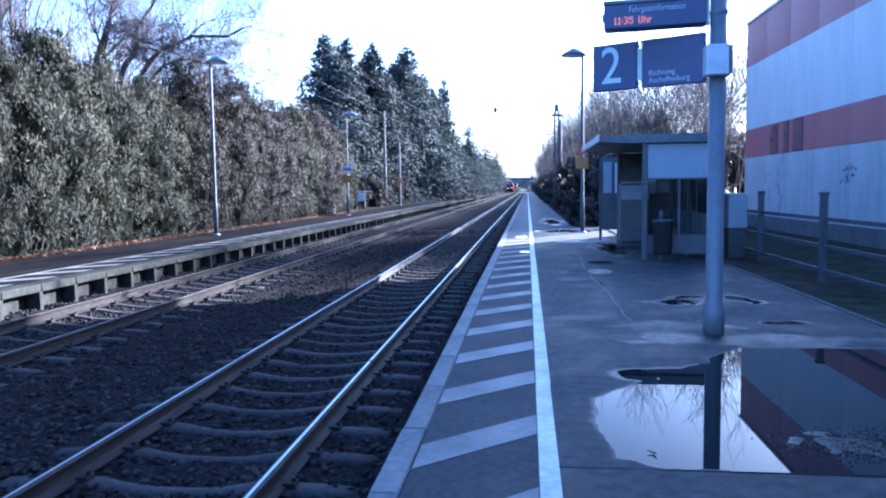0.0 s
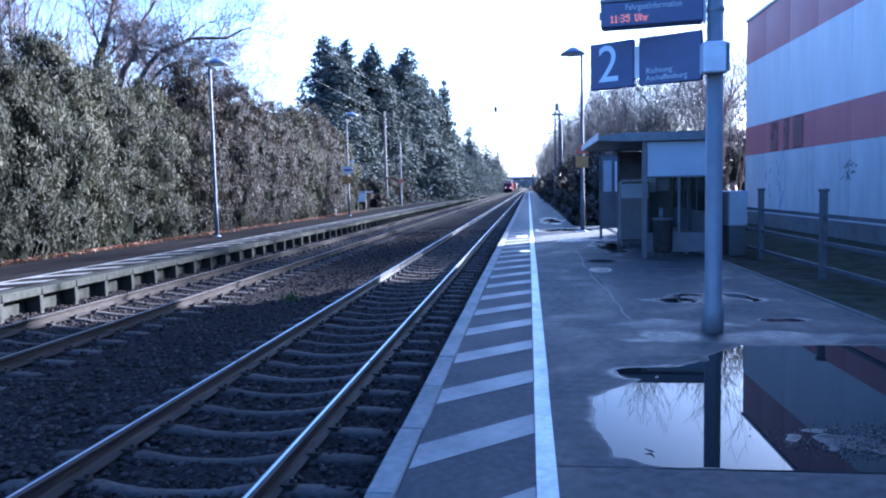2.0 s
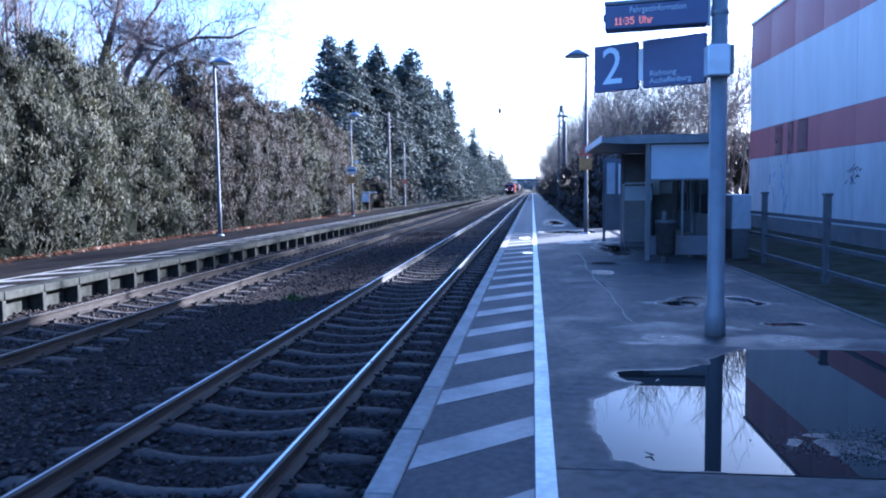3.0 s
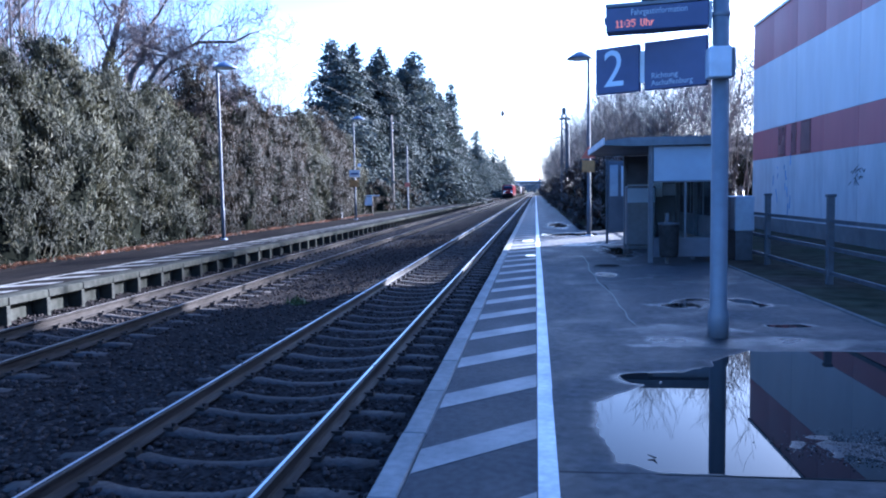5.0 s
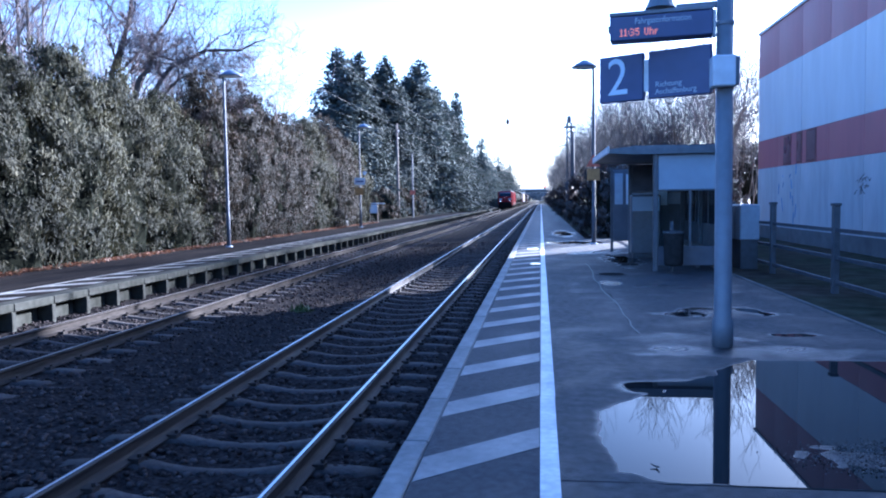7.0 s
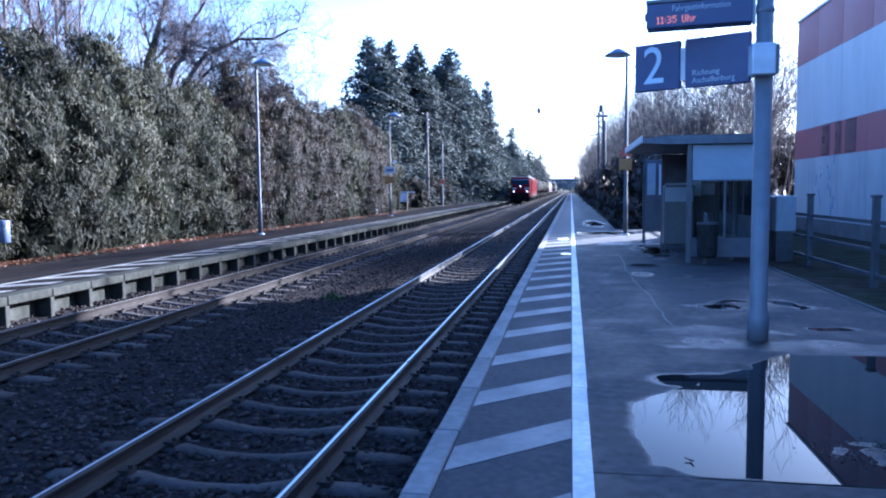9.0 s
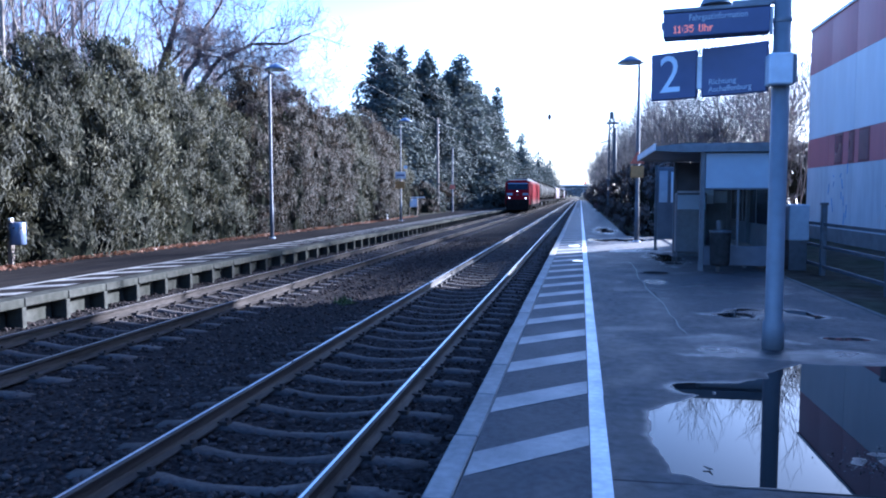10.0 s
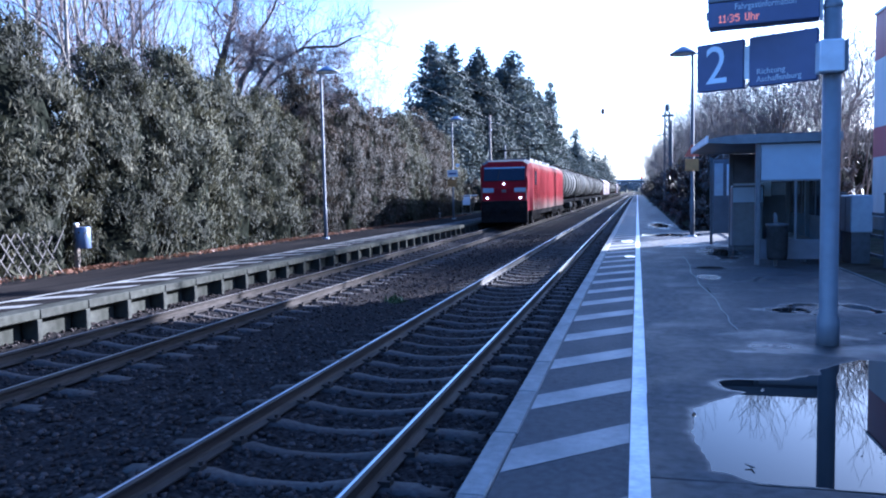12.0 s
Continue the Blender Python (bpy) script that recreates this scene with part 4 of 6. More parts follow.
def overhead():
    sag_wire("telegraph_wire", "thin telegraph wire on wooden poles", [(-13.44, -8, 7.9), (-13.44, 72, 7.8), (-13.64, 130, 7.8)], 0.003, 0.35)
    sag_wire("telegraph_wire", "thin telegraph wire on wooden poles", [(-13.44, -8, 7.1), (-13.44, 72, 7.1), (-13.64, 130, 7.1)], 0.003, 0.4)
    sag_wire("catenary_wire", "thin carrier wire above the far track", [(FAR_X, 2, 7.2), (FAR_X, 62, 7.2), (FAR_X, 122, 7.2), (FAR_X, 182, 7.2)], 0.0045, 0.9)
    sag_wire("contact_wire", "thin contact wire above the far track", [(FAR_X, 2, 5.1), (FAR_X, 62, 5.1), (FAR_X, 182, 5.1)], 0.0045, 0.0)
    sag_wire("catenary_wire", "thin carrier wire above the near track", [(NEAR_X, 2, 7.5), (NEAR_X, 61.8, 7.5), (NEAR_X, 122, 7.5)], 0.004, 0.9)
    ins = thing("line_insulator", "dark ribbed insulator hanging on the overhead wire", "insulator", pose(-2.46, 60, 7.6))
    part("ribs", lathe(bmesh.new(), [(0.04, -0.25), (0.14, -0.2), (0.1, -0.14), (0.18, -0.08), (0.12, -0.02), (0.18, 0.04), (0.1, 0.1), (0.12, 0.2)], 10), M["insul"], ins)
    mast = thing("lattice_mast", "grey steel lattice mast of the overhead line", "mast", pose(2.35, 62, -0.05))
    for sx in (-0.2, 0.2):
        for sy in (-0.2, 0.2):
            part("leg", tube(bmesh.new(), (sx, sy, 0), (sx * 0.85, sy * 0.85, 7.6), 0.075, seg=4), M["fence"], mast)
    bm = bmesh.new()
    for i in range(16):
        a, b = 0.2 * (1 - 0.15 * i / 16), 0.2 * (1 - 0.15 * (i + 1) / 16)
        z0, z1 = i * 0.475, i * 0.475 + 0.475
        for s in (-1, 1):
            tube(bm, (-a * (-1) ** i, s * a, z0), (b * (-1) ** i, s * b, z1), 0.035, seg=4)
            tube(bm, (s * a, -a * (-1) ** i, z0), (s * b, b * (-1) ** i, z1), 0.035, seg=4)
    part("lattice", bm, M["fence"], mast)
    part("cantilever", tube(bmesh.new(), (-0.2, 0, 5.9), (-0.95, 0, 5.7), 0.05, seg=6), M["fence"], mast)
    part("cross_bar", boxbm(-0.42, 0.5, -0.3, 0.3, 7.2, 7.34), M["fence"], mast)
    part("cap", boxbm(-0.15, 0.15, -0.15, 0.15, 7.6, 8.15, bevel=0.03), M["fence"], mast)
    m2 = thing("steel_mast", "plain steel mast farther along the platform", "mast", pose(3.0, 70, -0.05))
    part("post", lathe(bmesh.new(), [(0.16, 0), (0.13, 7.6)], 8), M["fence"], m2)
    part("plate", boxbm(-0.3, 0.3, -0.2, -0.17, 2.6, 3.0), M["white"], m2)
    sg = thing("railway_signal", "far railway signal showing a red light", "signal", pose(1.2, 210, 0))
    part("post", lathe(bmesh.new(), [(0.09, 0), (0.09, 4.6)], 8), M["fence"], sg)
    part("screen", boxbm(-0.22, 0.22, -0.12, 0.0, 4.3, 5.2, bevel=0.05), M["dark"], sg)
    part("red_light", lathe(bmesh.new(), [(0.17, 0), (0.15, 0.05)], 14, pose(0, -0.12, 4.9, 90)), M["signalred"], sg, "glowing red lens")


# ---- the sign post ----
DOTS = {"1": ("010", "110", "010", "010", "010", "010", "111"), ":": ("0", "0", "1", "0", "1", "0", "0"), " ": ("000",) * 7,
        "3": ("1110", "0001", "0001", "0110", "0001", "0001", "1110"), "5": ("1111", "1000", "1110", "0001", "0001", "1001", "0110"),
        "U": ("1001", "1001", "1001", "1001", "1001", "1001", "0110"), "h": ("1000", "1000", "1110", "1001", "1001", "1001", "1001"),
        "r": ("000", "000", "101", "110", "100", "100", "100")}


def sign_post():
    px, py = 1.845, 7.72
    sp = thing("sign_post", "steel platform post carrying blue platform signs and a passenger display", "sign post", pose(px, py, -0.01))
    part("pole", lathe(bmesh.new(), [(0.1, 0), (0.1, 0.25), (0.082, 0.3), (0.078, 4.3)], 18), M["pole"], sp, smooth=True)
    part("pole_band", lathe(bmesh.new(), [(0.085, 3.13), (0.088, 3.14), (0.088, 3.16), (0.085, 3.17)], 18), M["pole"], sp)
    part("junction_box", boxbm(-0.15, 0.06, -0.2, -0.02, 2.53, 2.82, bevel=0.012), M["box"], sp, "pale grey junction box")
    part("box_side", boxbm(0.062, 0.1, -0.17, 0.06, 2.54, 2.81, bevel=0.008), M["pole"], sp)
    # the two boards hang in a plane that turns away from the post
    turn = pose(-0.08, 0.0, 0.035, 0, 0, -30)
    b1 = part("direction_sign", boxbm(-0.675, -0.04, -0.03, 0.03, 2.455, 2.935, bevel=0.008), M["signblue"], sp, "blue direction board", m=turn)
    b2 = part("number_sign", boxbm(-1.215, -0.73, -0.03, 0.03, 2.455, 2.935, bevel=0.008), M["signblue"], sp, "blue board with the platform number", m=turn)
    part("bracket", boxbm(-0.74, -0.665, -0.012, 0.02, 2.54, 2.86), M["steel"], sp, m=turn)
    part("bracket", boxbm(-0.07, 0.06, -0.012, 0.02, 2.6, 2.8), M["steel"], sp, m=turn)
    face = pose(0, -0.034, 0, 90)
    letters("2", 0.54, M["signtext"], "number", b2, face @ pose(-1.13, 2.53, 0), "pale figure", 0.002, 0.92)
    letters("Richtung", 0.078, M["signgrey"], "lettering", b1, face @ pose(-0.6, 2.568, 0), "dim lettering", 0.002)
    letters("Aschaffenburg", 0.078, M["signgrey"], "lettering", b1, face @ pose(-0.6, 2.495, 0), "dim lettering", 0.002, 0.95)
    # the display under its arm
    dt = pose(-0.05, 0.02, 0.045, 0, 0, -10)
    d = part("display", boxbm(-1.03, -0.06, -0.1, 0.12, 3.0, 3.235, bevel=0.008), M["signblue"], sp, "dark blue passenger information display", m=dt)
    part("display_top", boxbm(-1.035, -0.055, -0.11, 0.13, 3.237, 3.275, bevel=0.006), M["pole"], d)
    part("arm", boxbm(-0.4, 0.1, -0.03, 0.05, 3.276, 3.325), M["pole"], d)
    part("hanger", boxbm(-0.058, -0.03, -0.05, 0.05, 2.99, 3.236), M["white"], d, "white hanger strip")
    part("side_knob", boxbm(-1.05, -1.032, -0.05, 0.05, 3.1, 3.16), M["pole"], d)
    df = pose(0, -0.104, 0, 90)
    letters("Fahrgastinformation", 0.083, M["signgrey"], "lettering", d, df @ pose(-0.79, 3.15, 0), "dim lettering", 0.002, 0.8)
    clock = part("clock_text", boxbm(-0.94, -0.52, -0.1035, -0.1005, 3.03, 3.12), M["signblue"], d, "flat field that carries the clock figures")
    x = -0.93
    for ch in "11:35 Uhr":
        if ch != " ":
            bm = bmesh.new()
            for row, bits in enumerate(DOTS[ch]):
                for col, on in enumerate(bits):
                    if on == "1":
                        box(bm, x + col * 0.0098, x + col * 0.0098 + 0.008, -0.106, -0.1036, 3.1 - row * 0.0102, 3.1 - row * 0.0102 + 0.0075)
            part("figure", bm, M["led"], clock, "glowing red dot-matrix figure")
        x += (len(DOTS[ch][0]) + 1) * 0.0098
    part("loudspeaker", lathe(bmesh.new(), [(0.05, 0), (0.14, 0.2), (0.15, 0.22)], 14, pose(-0.55, 0.0, 3.52, 180)), M["pole"], d)


# ---- the shelter ----
def shelter():
    sh = thing("shelter", "dark platform shelter with flat roof and pale side panel", "shelter")
    y0, y1, xb, xf = 15.5, 19.8, 3.62, 1.42
    bm = extrude_y(bmesh.new(), [(xf, 2.36), (xf, 2.44), (xf + 0.5, 2.5), (xb + 0.15, 2.5), (xb + 0.15, 2.33), (xf + 0.5, 2.33)], y0 - 0.15, y1)
    part("roof", bm, M["shelter_roof"], sh, "dark flat roof")
    part("roof_trim", boxbm(xf - 0.03, xf - 0.002, y0 - 0.16, y1, 2.36, 2.5, bevel=0.006), M["white"], sh, "pale front trim")
    for x, y in ((2.33, y0), (2.33, y1), (xb, y0), (xb, y1), (xb, 17.6)):
        part("post", boxbm(x - 0.045, x + 0.045, y - 0.045, y + 0.045, 0, 2.33, bevel=0.008), M["shelter_frame"], sh)
    for y, pan in ((y0, M["panel"]), (y1, M["panel_dark"])):
        s = part("side_wall", boxbm(2.38, xb - 0.05, y - 0.03, y + 0.03, 0.12, 0.5 if y == y0 else 1.3, bevel=0.006), M["panel_dark"], sh, "dark lower side wall")
        part("side_panel", boxbm(2.38, xb - 0.05, y - 0.02, y + 0.02, 1.63, 2.31, bevel=0.008), pan, s, "pale blue panel" if pan == M["panel"] else "dark board")
        part("side_rail", boxbm(2.38, xb - 0.05, y - 0.025, y + 0.025, 1.602, 1.628), M["shelter_frame"], s)
        if y == y0:
            g = part("side_glass", boxbm(2.38, xb - 0.05, y - 0.006, y + 0.006, 0.502, 1.6), M["glass"], s, "dusty glass pane")
            g.visible_shadow = False
            part("mullion", boxbm(2.98, 3.02, y - 0.022, y + 0.022, 0.502, 1.6), M["shelter_frame"], s)
        else:
            part("teal_strip", boxbm(2.38, xb - 0.05, y - 0.02, y + 0.02, 1.302, 1.6), M["cab"], s, "pale teal strip")
    tt = part("timetable_frame", boxbm(2.96, 3.24, 19.6, 19.63, 1.25, 1.75, bevel=0.006), M["shelter_frame"], sh)
    part("timetable", boxbm(2.98, 3.22, 19.585, 19.597, 1.28, 1.72), M["box"], tt, "pale sheet")
    bw = part("back_wall", boxbm(xb + 0.05, xb + 0.08, y0, y1, 0.12, 2.3), M["shelter_frame"], sh, "dark back wall")
    for y in (15.75, 17.1, 18.45):
        part("window_pane", boxbm(xb + 0.03, xb + 0.046, y, y + 1.15, 0.9, 2.1), M["pane"], bw)
    b = part("bench", boxbm(3.1, 3.5, 16.0, 19.3, 0.42, 0.46, bevel=0.01), M["wood"], sh, "wooden bench")
    for y in (16.2, 17.65, 19.1):
        part("bench_leg", boxbm(3.25, 3.33, y - 0.03, y + 0.03, 0.0, 0.42), M["fence"], b)
    # added case: its pale sheets stand in for bright see-through panes
    nb = thing("notice_case", "dark framed case added in place of a see-through window grid beyond the shelter", "notice board", pose(2.15, 21.3, 0))
    for x in (-0.14, 0.6):
        part("post", boxbm(x - 0.035, x + 0.035, -0.035, 0.035, 0, 2.3), M["fence"], nb)
    c = part("case", boxbm(-0.1, 0.56, -0.05, 0.05, 0.3, 2.25, bevel=0.01), M["panel_dark"], nb)
    part("paper", boxbm(-0.07, 0.15, -0.062, -0.054, 1.3, 2.15), M["cab"], c, "pale sheet")
    part("paper", boxbm(0.24, 0.37, -0.062, -0.054, 1.3, 2.12), M["box"], c, "pale sheet coloured as a bright see-through pane")
    vm = thing("ticket_machine", "low pale teal ticket cabinet inside the shelter", "ticket machine", pose(2.62, 19.2, 0))
    part("cabinet", boxbm(-0.35, 0.35, -0.2, 0.2, 0.1, 1.55, bevel=0.03), M["shelter_frame"], vm)
    part("face", boxbm(-0.33, 0.33, -0.22, -0.205, 1.15, 1.5, bevel=0.006), M["panel"], vm, "pale teal face")
    part("foot", boxbm(-0.3, 0.3, -0.15, 0.15, 0.0, 0.1), M["fence"], vm)
    wb = thing("litter_bin", "dark metal litter bin standing by the shelter", "litter bin", pose(2.62, 15.1, 0))
    part("body", lathe(bmesh.new(), [(0.16, 0.15), (0.18, 0.2), (0.19, 0.75), (0.2, 0.78)], 16), M["dark"], wb, smooth=True)
    part("rim", lathe(bmesh.new(), [(0.2, 0.78), (0.21, 0.79), (0.21, 0.82), (0.17, 0.82)], 16), M["fence"], wb)
    part("post", boxbm(-0.03, 0.03, 0.2, 0.26, 0, 1.0), M["fence"], wb)


# ---- the fence and the building ----
def fence():
    fx = 4.6
    fe = thing("metal_fence", "low dark steel post-and-rail fence behind the platform", "fence")
    ys = [2.8 + 3.2 * i for i in range(12)]
    for y in ys:
        p = part("post", boxbm(fx - 0.05, fx + 0.05, y - 0.05, y + 0.05, -0.1, 1.3, bevel=0.01), M["fence"], fe)
        part("post_cap", boxbm(fx - 0.065, fx + 0.065, y - 0.065, y + 0.065, 1.3, 1.35, bevel=0.01), M["fence"], p)
    for a, b in zip(ys, ys[1:]):
        for z in (0.93, 0.5, 0.12):
            part("rail", boxbm(fx - 0.02, fx + 0.02, a + 0.051, b - 0.051, z - 0.03, z + 0.03), M["fence"], fe)
    cb = thing("switch_cabinet", "pale grey electrical cabinet on the fence line", "cabinet", pose(4.4, 16.9, -0.06))
    part("body", boxbm(-0.2, 0.2, -0.4, 0.4, 0.62, 1.36, bevel=0.02), M["cab"], cb)
    part("plinth", boxbm(-0.17, 0.17, -0.36, 0.36, 0, 0.62), M["fence"], cb)
    part("door_seam", boxbm(-0.206, -0.201, -0.01, 0.01, 0.55, 1.33), M["fence"], cb)


BX, BY0, BY1, BH = 8.2, -8.0, 29.9, 7.43


def building():
    b = thing("warehouse", "industrial hall with red and pale horizontal cladding bands", "building", kind="structure")
    part("core_wall", boxbm(BX + 0.12, BX + 16, BY0, BY1 - 0.1, -0.2, BH - 0.05), M["plinth"], b)
    part("roof", boxbm(BX + 0.02, BX + 16.1, BY0 - 0.1, BY1 - 0.02, BH - 0.048, BH + 0.06), M["roofing"], b)
    pw = 2.35
    rows = ((0.4, 2.47, M["plinth"], "concrete_panel"), (2.475, 3.5, M["redband"], "red_panel"), (3.505, 5.83, M["whiteband"], "pale_panel"), (5.835, BH, M["redband"], "red_panel"))
    n = int((BY1 - BY0) / pw)
    for z0, z1, m, name in rows:
        me = setmat(mesh_of(name, boxbm(0, 0.12, -pw + 0.006, -0.006, z0, z1, bevel=0.004)), m)
        for i in range(n):
            part(name, me, None, b, m=pose(BX + random.uniform(-0.003, 0.003), BY1 - i * pw, 0))
        part(name + "_end", boxbm(BX, BX + 16, BY1 - 0.098, BY1 + 0.004, z0, z1), m, b)
    part("base_strip", boxbm(BX - 0.03, BX + 16, BY0, BY1 + 0.02, -0.2, 0.4), M["roofing"], b, "dark base strip")
    for y, w in ((26.9, 0.75), (25.6, 0.5), (24.7, 0.85)):
        win = part("window", boxbm(BX - 0.015, BX + 0.02, y - w, y, 2.49, 3.49), M["winframe"], b, "narrow dark red window recess")
        part("pane", boxbm(BX - 0.022, BX - 0.016, y - w + 0.08, y - 0.08, 2.56, 3.42), M["winpane"], win)
    part("roof_edge", boxbm(BX - 0.05, BX + 0.02, BY0, BY1 + 0.03, BH - 0.02, BH + 0.08), M["steel"], b, "metal roof flashing")
    bm = bmesh.new()
    for i in range(16):
        y, z = 20.6 + random.uniform(-0.6, 0.5), 1.75 + random.uniform(-0.2, 0.15)
        tube(bm, (BX - 0.006, y, z), (BX - 0.004, y + random.uniform(-0.35, 0.35), z + random.uniform(-0.2, 0.2)), 0.009, seg=4)
    part("spray_marks", bm, M["graffiti"], b, "black sprayed scribble")
    bm = bmesh.new()
    for i in range(12):
        y, z = 26.5 + random.uniform(-1.0, 1.0), 1.5 + random.uniform(-0.6, 0.7)
        tube(bm, (BX - 0.006, y, z), (BX - 0.006, y + random.uniform(-0.2, 0.2), z + random.uniform(-0.5, 0.5)), 0.012, seg=4)
    part("spray_marks", bm, M["bluespray"], b, "blue sprayed scribble")


# ---- hedge and trees ----
def hedge_meshes(seed, hgt, half_y, half_x, n_leaf, material, big=1.0):
    r = np.random.default_rng(seed)
    # sprays gather in clumps on a bulging column
    nc = n_leaf // 40
    th = r.uniform(0, 2 * math.pi, nc)
    zf = r.uniform(0.0, 1.0, nc) ** 0.85
    bulge = (1 - np.clip((zf - 0.55) / 0.45, 0, 1) ** 2.0 * 0.8) * (0.93 + 0.07 * np.sin(zf * 9 + seed))
    ce, se = np.cos(th), np.sin(th)
    k = (np.abs(ce) ** 2.3 + np.abs(se) ** 2.3) ** (-1 / 2.3)
    lump = np.array([noise.fractal(Vector((c * 2.2, s * 2.2, z * 5 + seed * 3.3)), 1.0, 2.0, 3) for c, s, z in zip(ce, se, zf)])
    rad = k * bulge * (1 + 0.48 * lump) + r.uniform(-0.12, 0.06, nc)
    cen = np.stack([ce * rad * half_x, se * rad * half_y, zf * hgt * (1 + (0.05 + 0.12 * zf) * lump)], 1)
    out = np.stack([ce / half_x, se / half_y, np.clip((zf - 0.75) * 3, 0, 1.2) + 0.1], 1)
    out /= np.linalg.norm(out, axis=1, keepdims=True)
    idx = np.repeat(np.arange(nc), 40)
    m = len(idx)
    up = out[idx] * 0.45 + np.array([0, 0, 0.75]) + r.normal(0, 0.36, (m, 3))
    spread = r.normal(0, 0.105, (m, 3))
    c = cen[idx] + spread + np.array([0, 0, 0.08]) * r.random((m, 1))
    nrm = out[idx] + r.normal(0, 0.62, (m, 3))
    v, f = cards(c, nrm, up, r.uniform(0.01, 0.026, m) * big, r.uniform(0.055, 0.125, m) * big)
    leaves = raw_mesh("foliage", v, f, material)
    # near-black solid core: the shade between the leaves put into its colour
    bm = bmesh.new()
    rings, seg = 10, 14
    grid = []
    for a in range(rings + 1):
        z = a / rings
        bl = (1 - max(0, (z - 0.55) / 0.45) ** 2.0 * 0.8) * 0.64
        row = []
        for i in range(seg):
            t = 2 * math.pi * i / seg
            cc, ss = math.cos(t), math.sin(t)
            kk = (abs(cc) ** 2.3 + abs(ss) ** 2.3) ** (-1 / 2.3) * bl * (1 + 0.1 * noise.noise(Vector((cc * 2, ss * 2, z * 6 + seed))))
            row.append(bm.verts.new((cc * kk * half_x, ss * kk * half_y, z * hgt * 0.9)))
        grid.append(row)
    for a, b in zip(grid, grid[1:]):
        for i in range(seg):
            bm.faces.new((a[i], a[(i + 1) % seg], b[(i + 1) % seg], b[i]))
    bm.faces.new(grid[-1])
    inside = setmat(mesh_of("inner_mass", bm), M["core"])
    return leaves, inside


def hedge():
    kinds = [hedge_meshes(s, 5.4, 1.8, 1.3, 26000, M["thuja"]) for s in (1, 2, 3)] + [hedge_meshes(s, 5.6, 1.85, 1.35, 26000, M["rusty"]) for s in (5, 6)]
    spec = [(4.5, 0, 1.0), (7.6, 1, 1.0), (10.7, 2, 1.0), (13.8, 0, 0.97), (16.9, 1, 0.98), (20.0, 2, 1.03), (23.0, 0, 0.96), (26.2, 1, 0.97), (29.3, 3, 1.06), (32.5, 4, 1.1), (35.8, 3, 1.12), (39.0, 4, 1.1), (42.4, 2, 1.08), (45.8, 3, 1.04), (49.2, 4, 1.0), (52.6, 2, 0.95)]
    protos = {}
    for y, k, s in spec:
        at = Matrix.Translation((-13.4 + random.uniform(-0.2, 0.2), y + random.uniform(-0.3, 0.3), -0.16)) @ Matrix.Rotation(random.choice((0, math.pi)), 4, "Z") @ Matrix.Diagonal((1, random.uniform(0.92, 1.12), s * random.uniform(0.95, 1.06), 1))
        lab = "tall dense grey-green thuja hedge shrub beside the platform" if k < 3 else "tall hedge shrub with brown winter leaves"
        h = thing("hedge_shrub", lab, "hedge", group="hedge")
        part("foliage", kinds[k][0], None, h)
        part("inner_mass", kinds[k][1], None, h, "near-black solid core, shade put into its colour")
        part("trunk", setmat(mesh_of("trunk", lathe(bmesh.new(), [(0.12, 0), (0.06, 3)], 8)), M["bark"]), None, h)
        h.matrix_basis = at
    hedge_back()


def hedge_back():
    kinds = [hedge_meshes(q, 5.4, 1.8, 1.3, 4500, M["thuja"], 2.1) for q in (8, 9, 10)]
    for i in range(12):
        h = thing("hedge_shrub", "shaded thuja shrub in the second row of the hedge", "hedge", group="hedge")
        part("foliage", kinds[i % 3][0], None, h)
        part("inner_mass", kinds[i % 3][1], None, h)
        h.matrix_basis = Matrix.Translation((-15.2, 12 + i * 3.6, -0.16)) @ Matrix.Rotation(i * 1.3, 4, "Z") @ Matrix.Diagonal((1, 1, 0.82, 1))


def grow(r, start, d, length, rad, level, segs, bend, kids, droop=0.0, up=0.15):
    """A limb that wanders and sends out side limbs."""
    n = 5 if level < 2 else 3
    p = Vector(start)
    d = Vector(d).normalized()
    step = length / n
    for i in range(n):
        d = (d + Vector(r.normal(0, bend, 3)) + Vector((0, 0, up - droop * level * 0.1))).normalized()
        q = p + d * step
        r0, r1 = rad * (1 - 0.75 * i / n), rad * (1 - 0.75 * (i + 1) / n)
        segs.append((tuple(p), tuple(q), max(r0, 0.0065), max(r1, 0.0055), level))
        if level < len(kids) and (i > 0 or level > 0):
            for _ in range(kids[level] if r.random() < 0.9 else 0):
                side = Vector(r.normal(0, 1, 3))
                side = (side - d * side.dot(d)).normalized()
                nd = (d * r.uniform(0.5, 0.9) + side * r.uniform(0.6, 1.0))
                grow(r, p.lerp(q, r.random()), nd, length * r.uniform(0.38, 0.62), rad * (1 - 0.75 * i / n) * 0.5, level + 1, segs, bend * 1.15, kids, droop, up)
        p = q


def bare_tree(name, seed, h, rad, kids, bend, label, bark, lean=(0, 0, 1), up=0.15, twigs=None):
    r = np.random.default_rng(seed)
    segs = []
    grow(r, (0, 0, 0), lean, h, rad, 0, segs, bend, kids, 0.0, up)
    t = thing(name, label, "tree", group="bare trees")
    part("trunk", tubes_mesh("trunk", [s[:4] for s in segs if s[4] <= 1], bark, 6), None, t)
    part("crown", tubes_mesh("crown", [s[:4] for s in segs if s[4] > 1], twigs or M["twig"], 3), None, t, "leafless twigs")
    return t


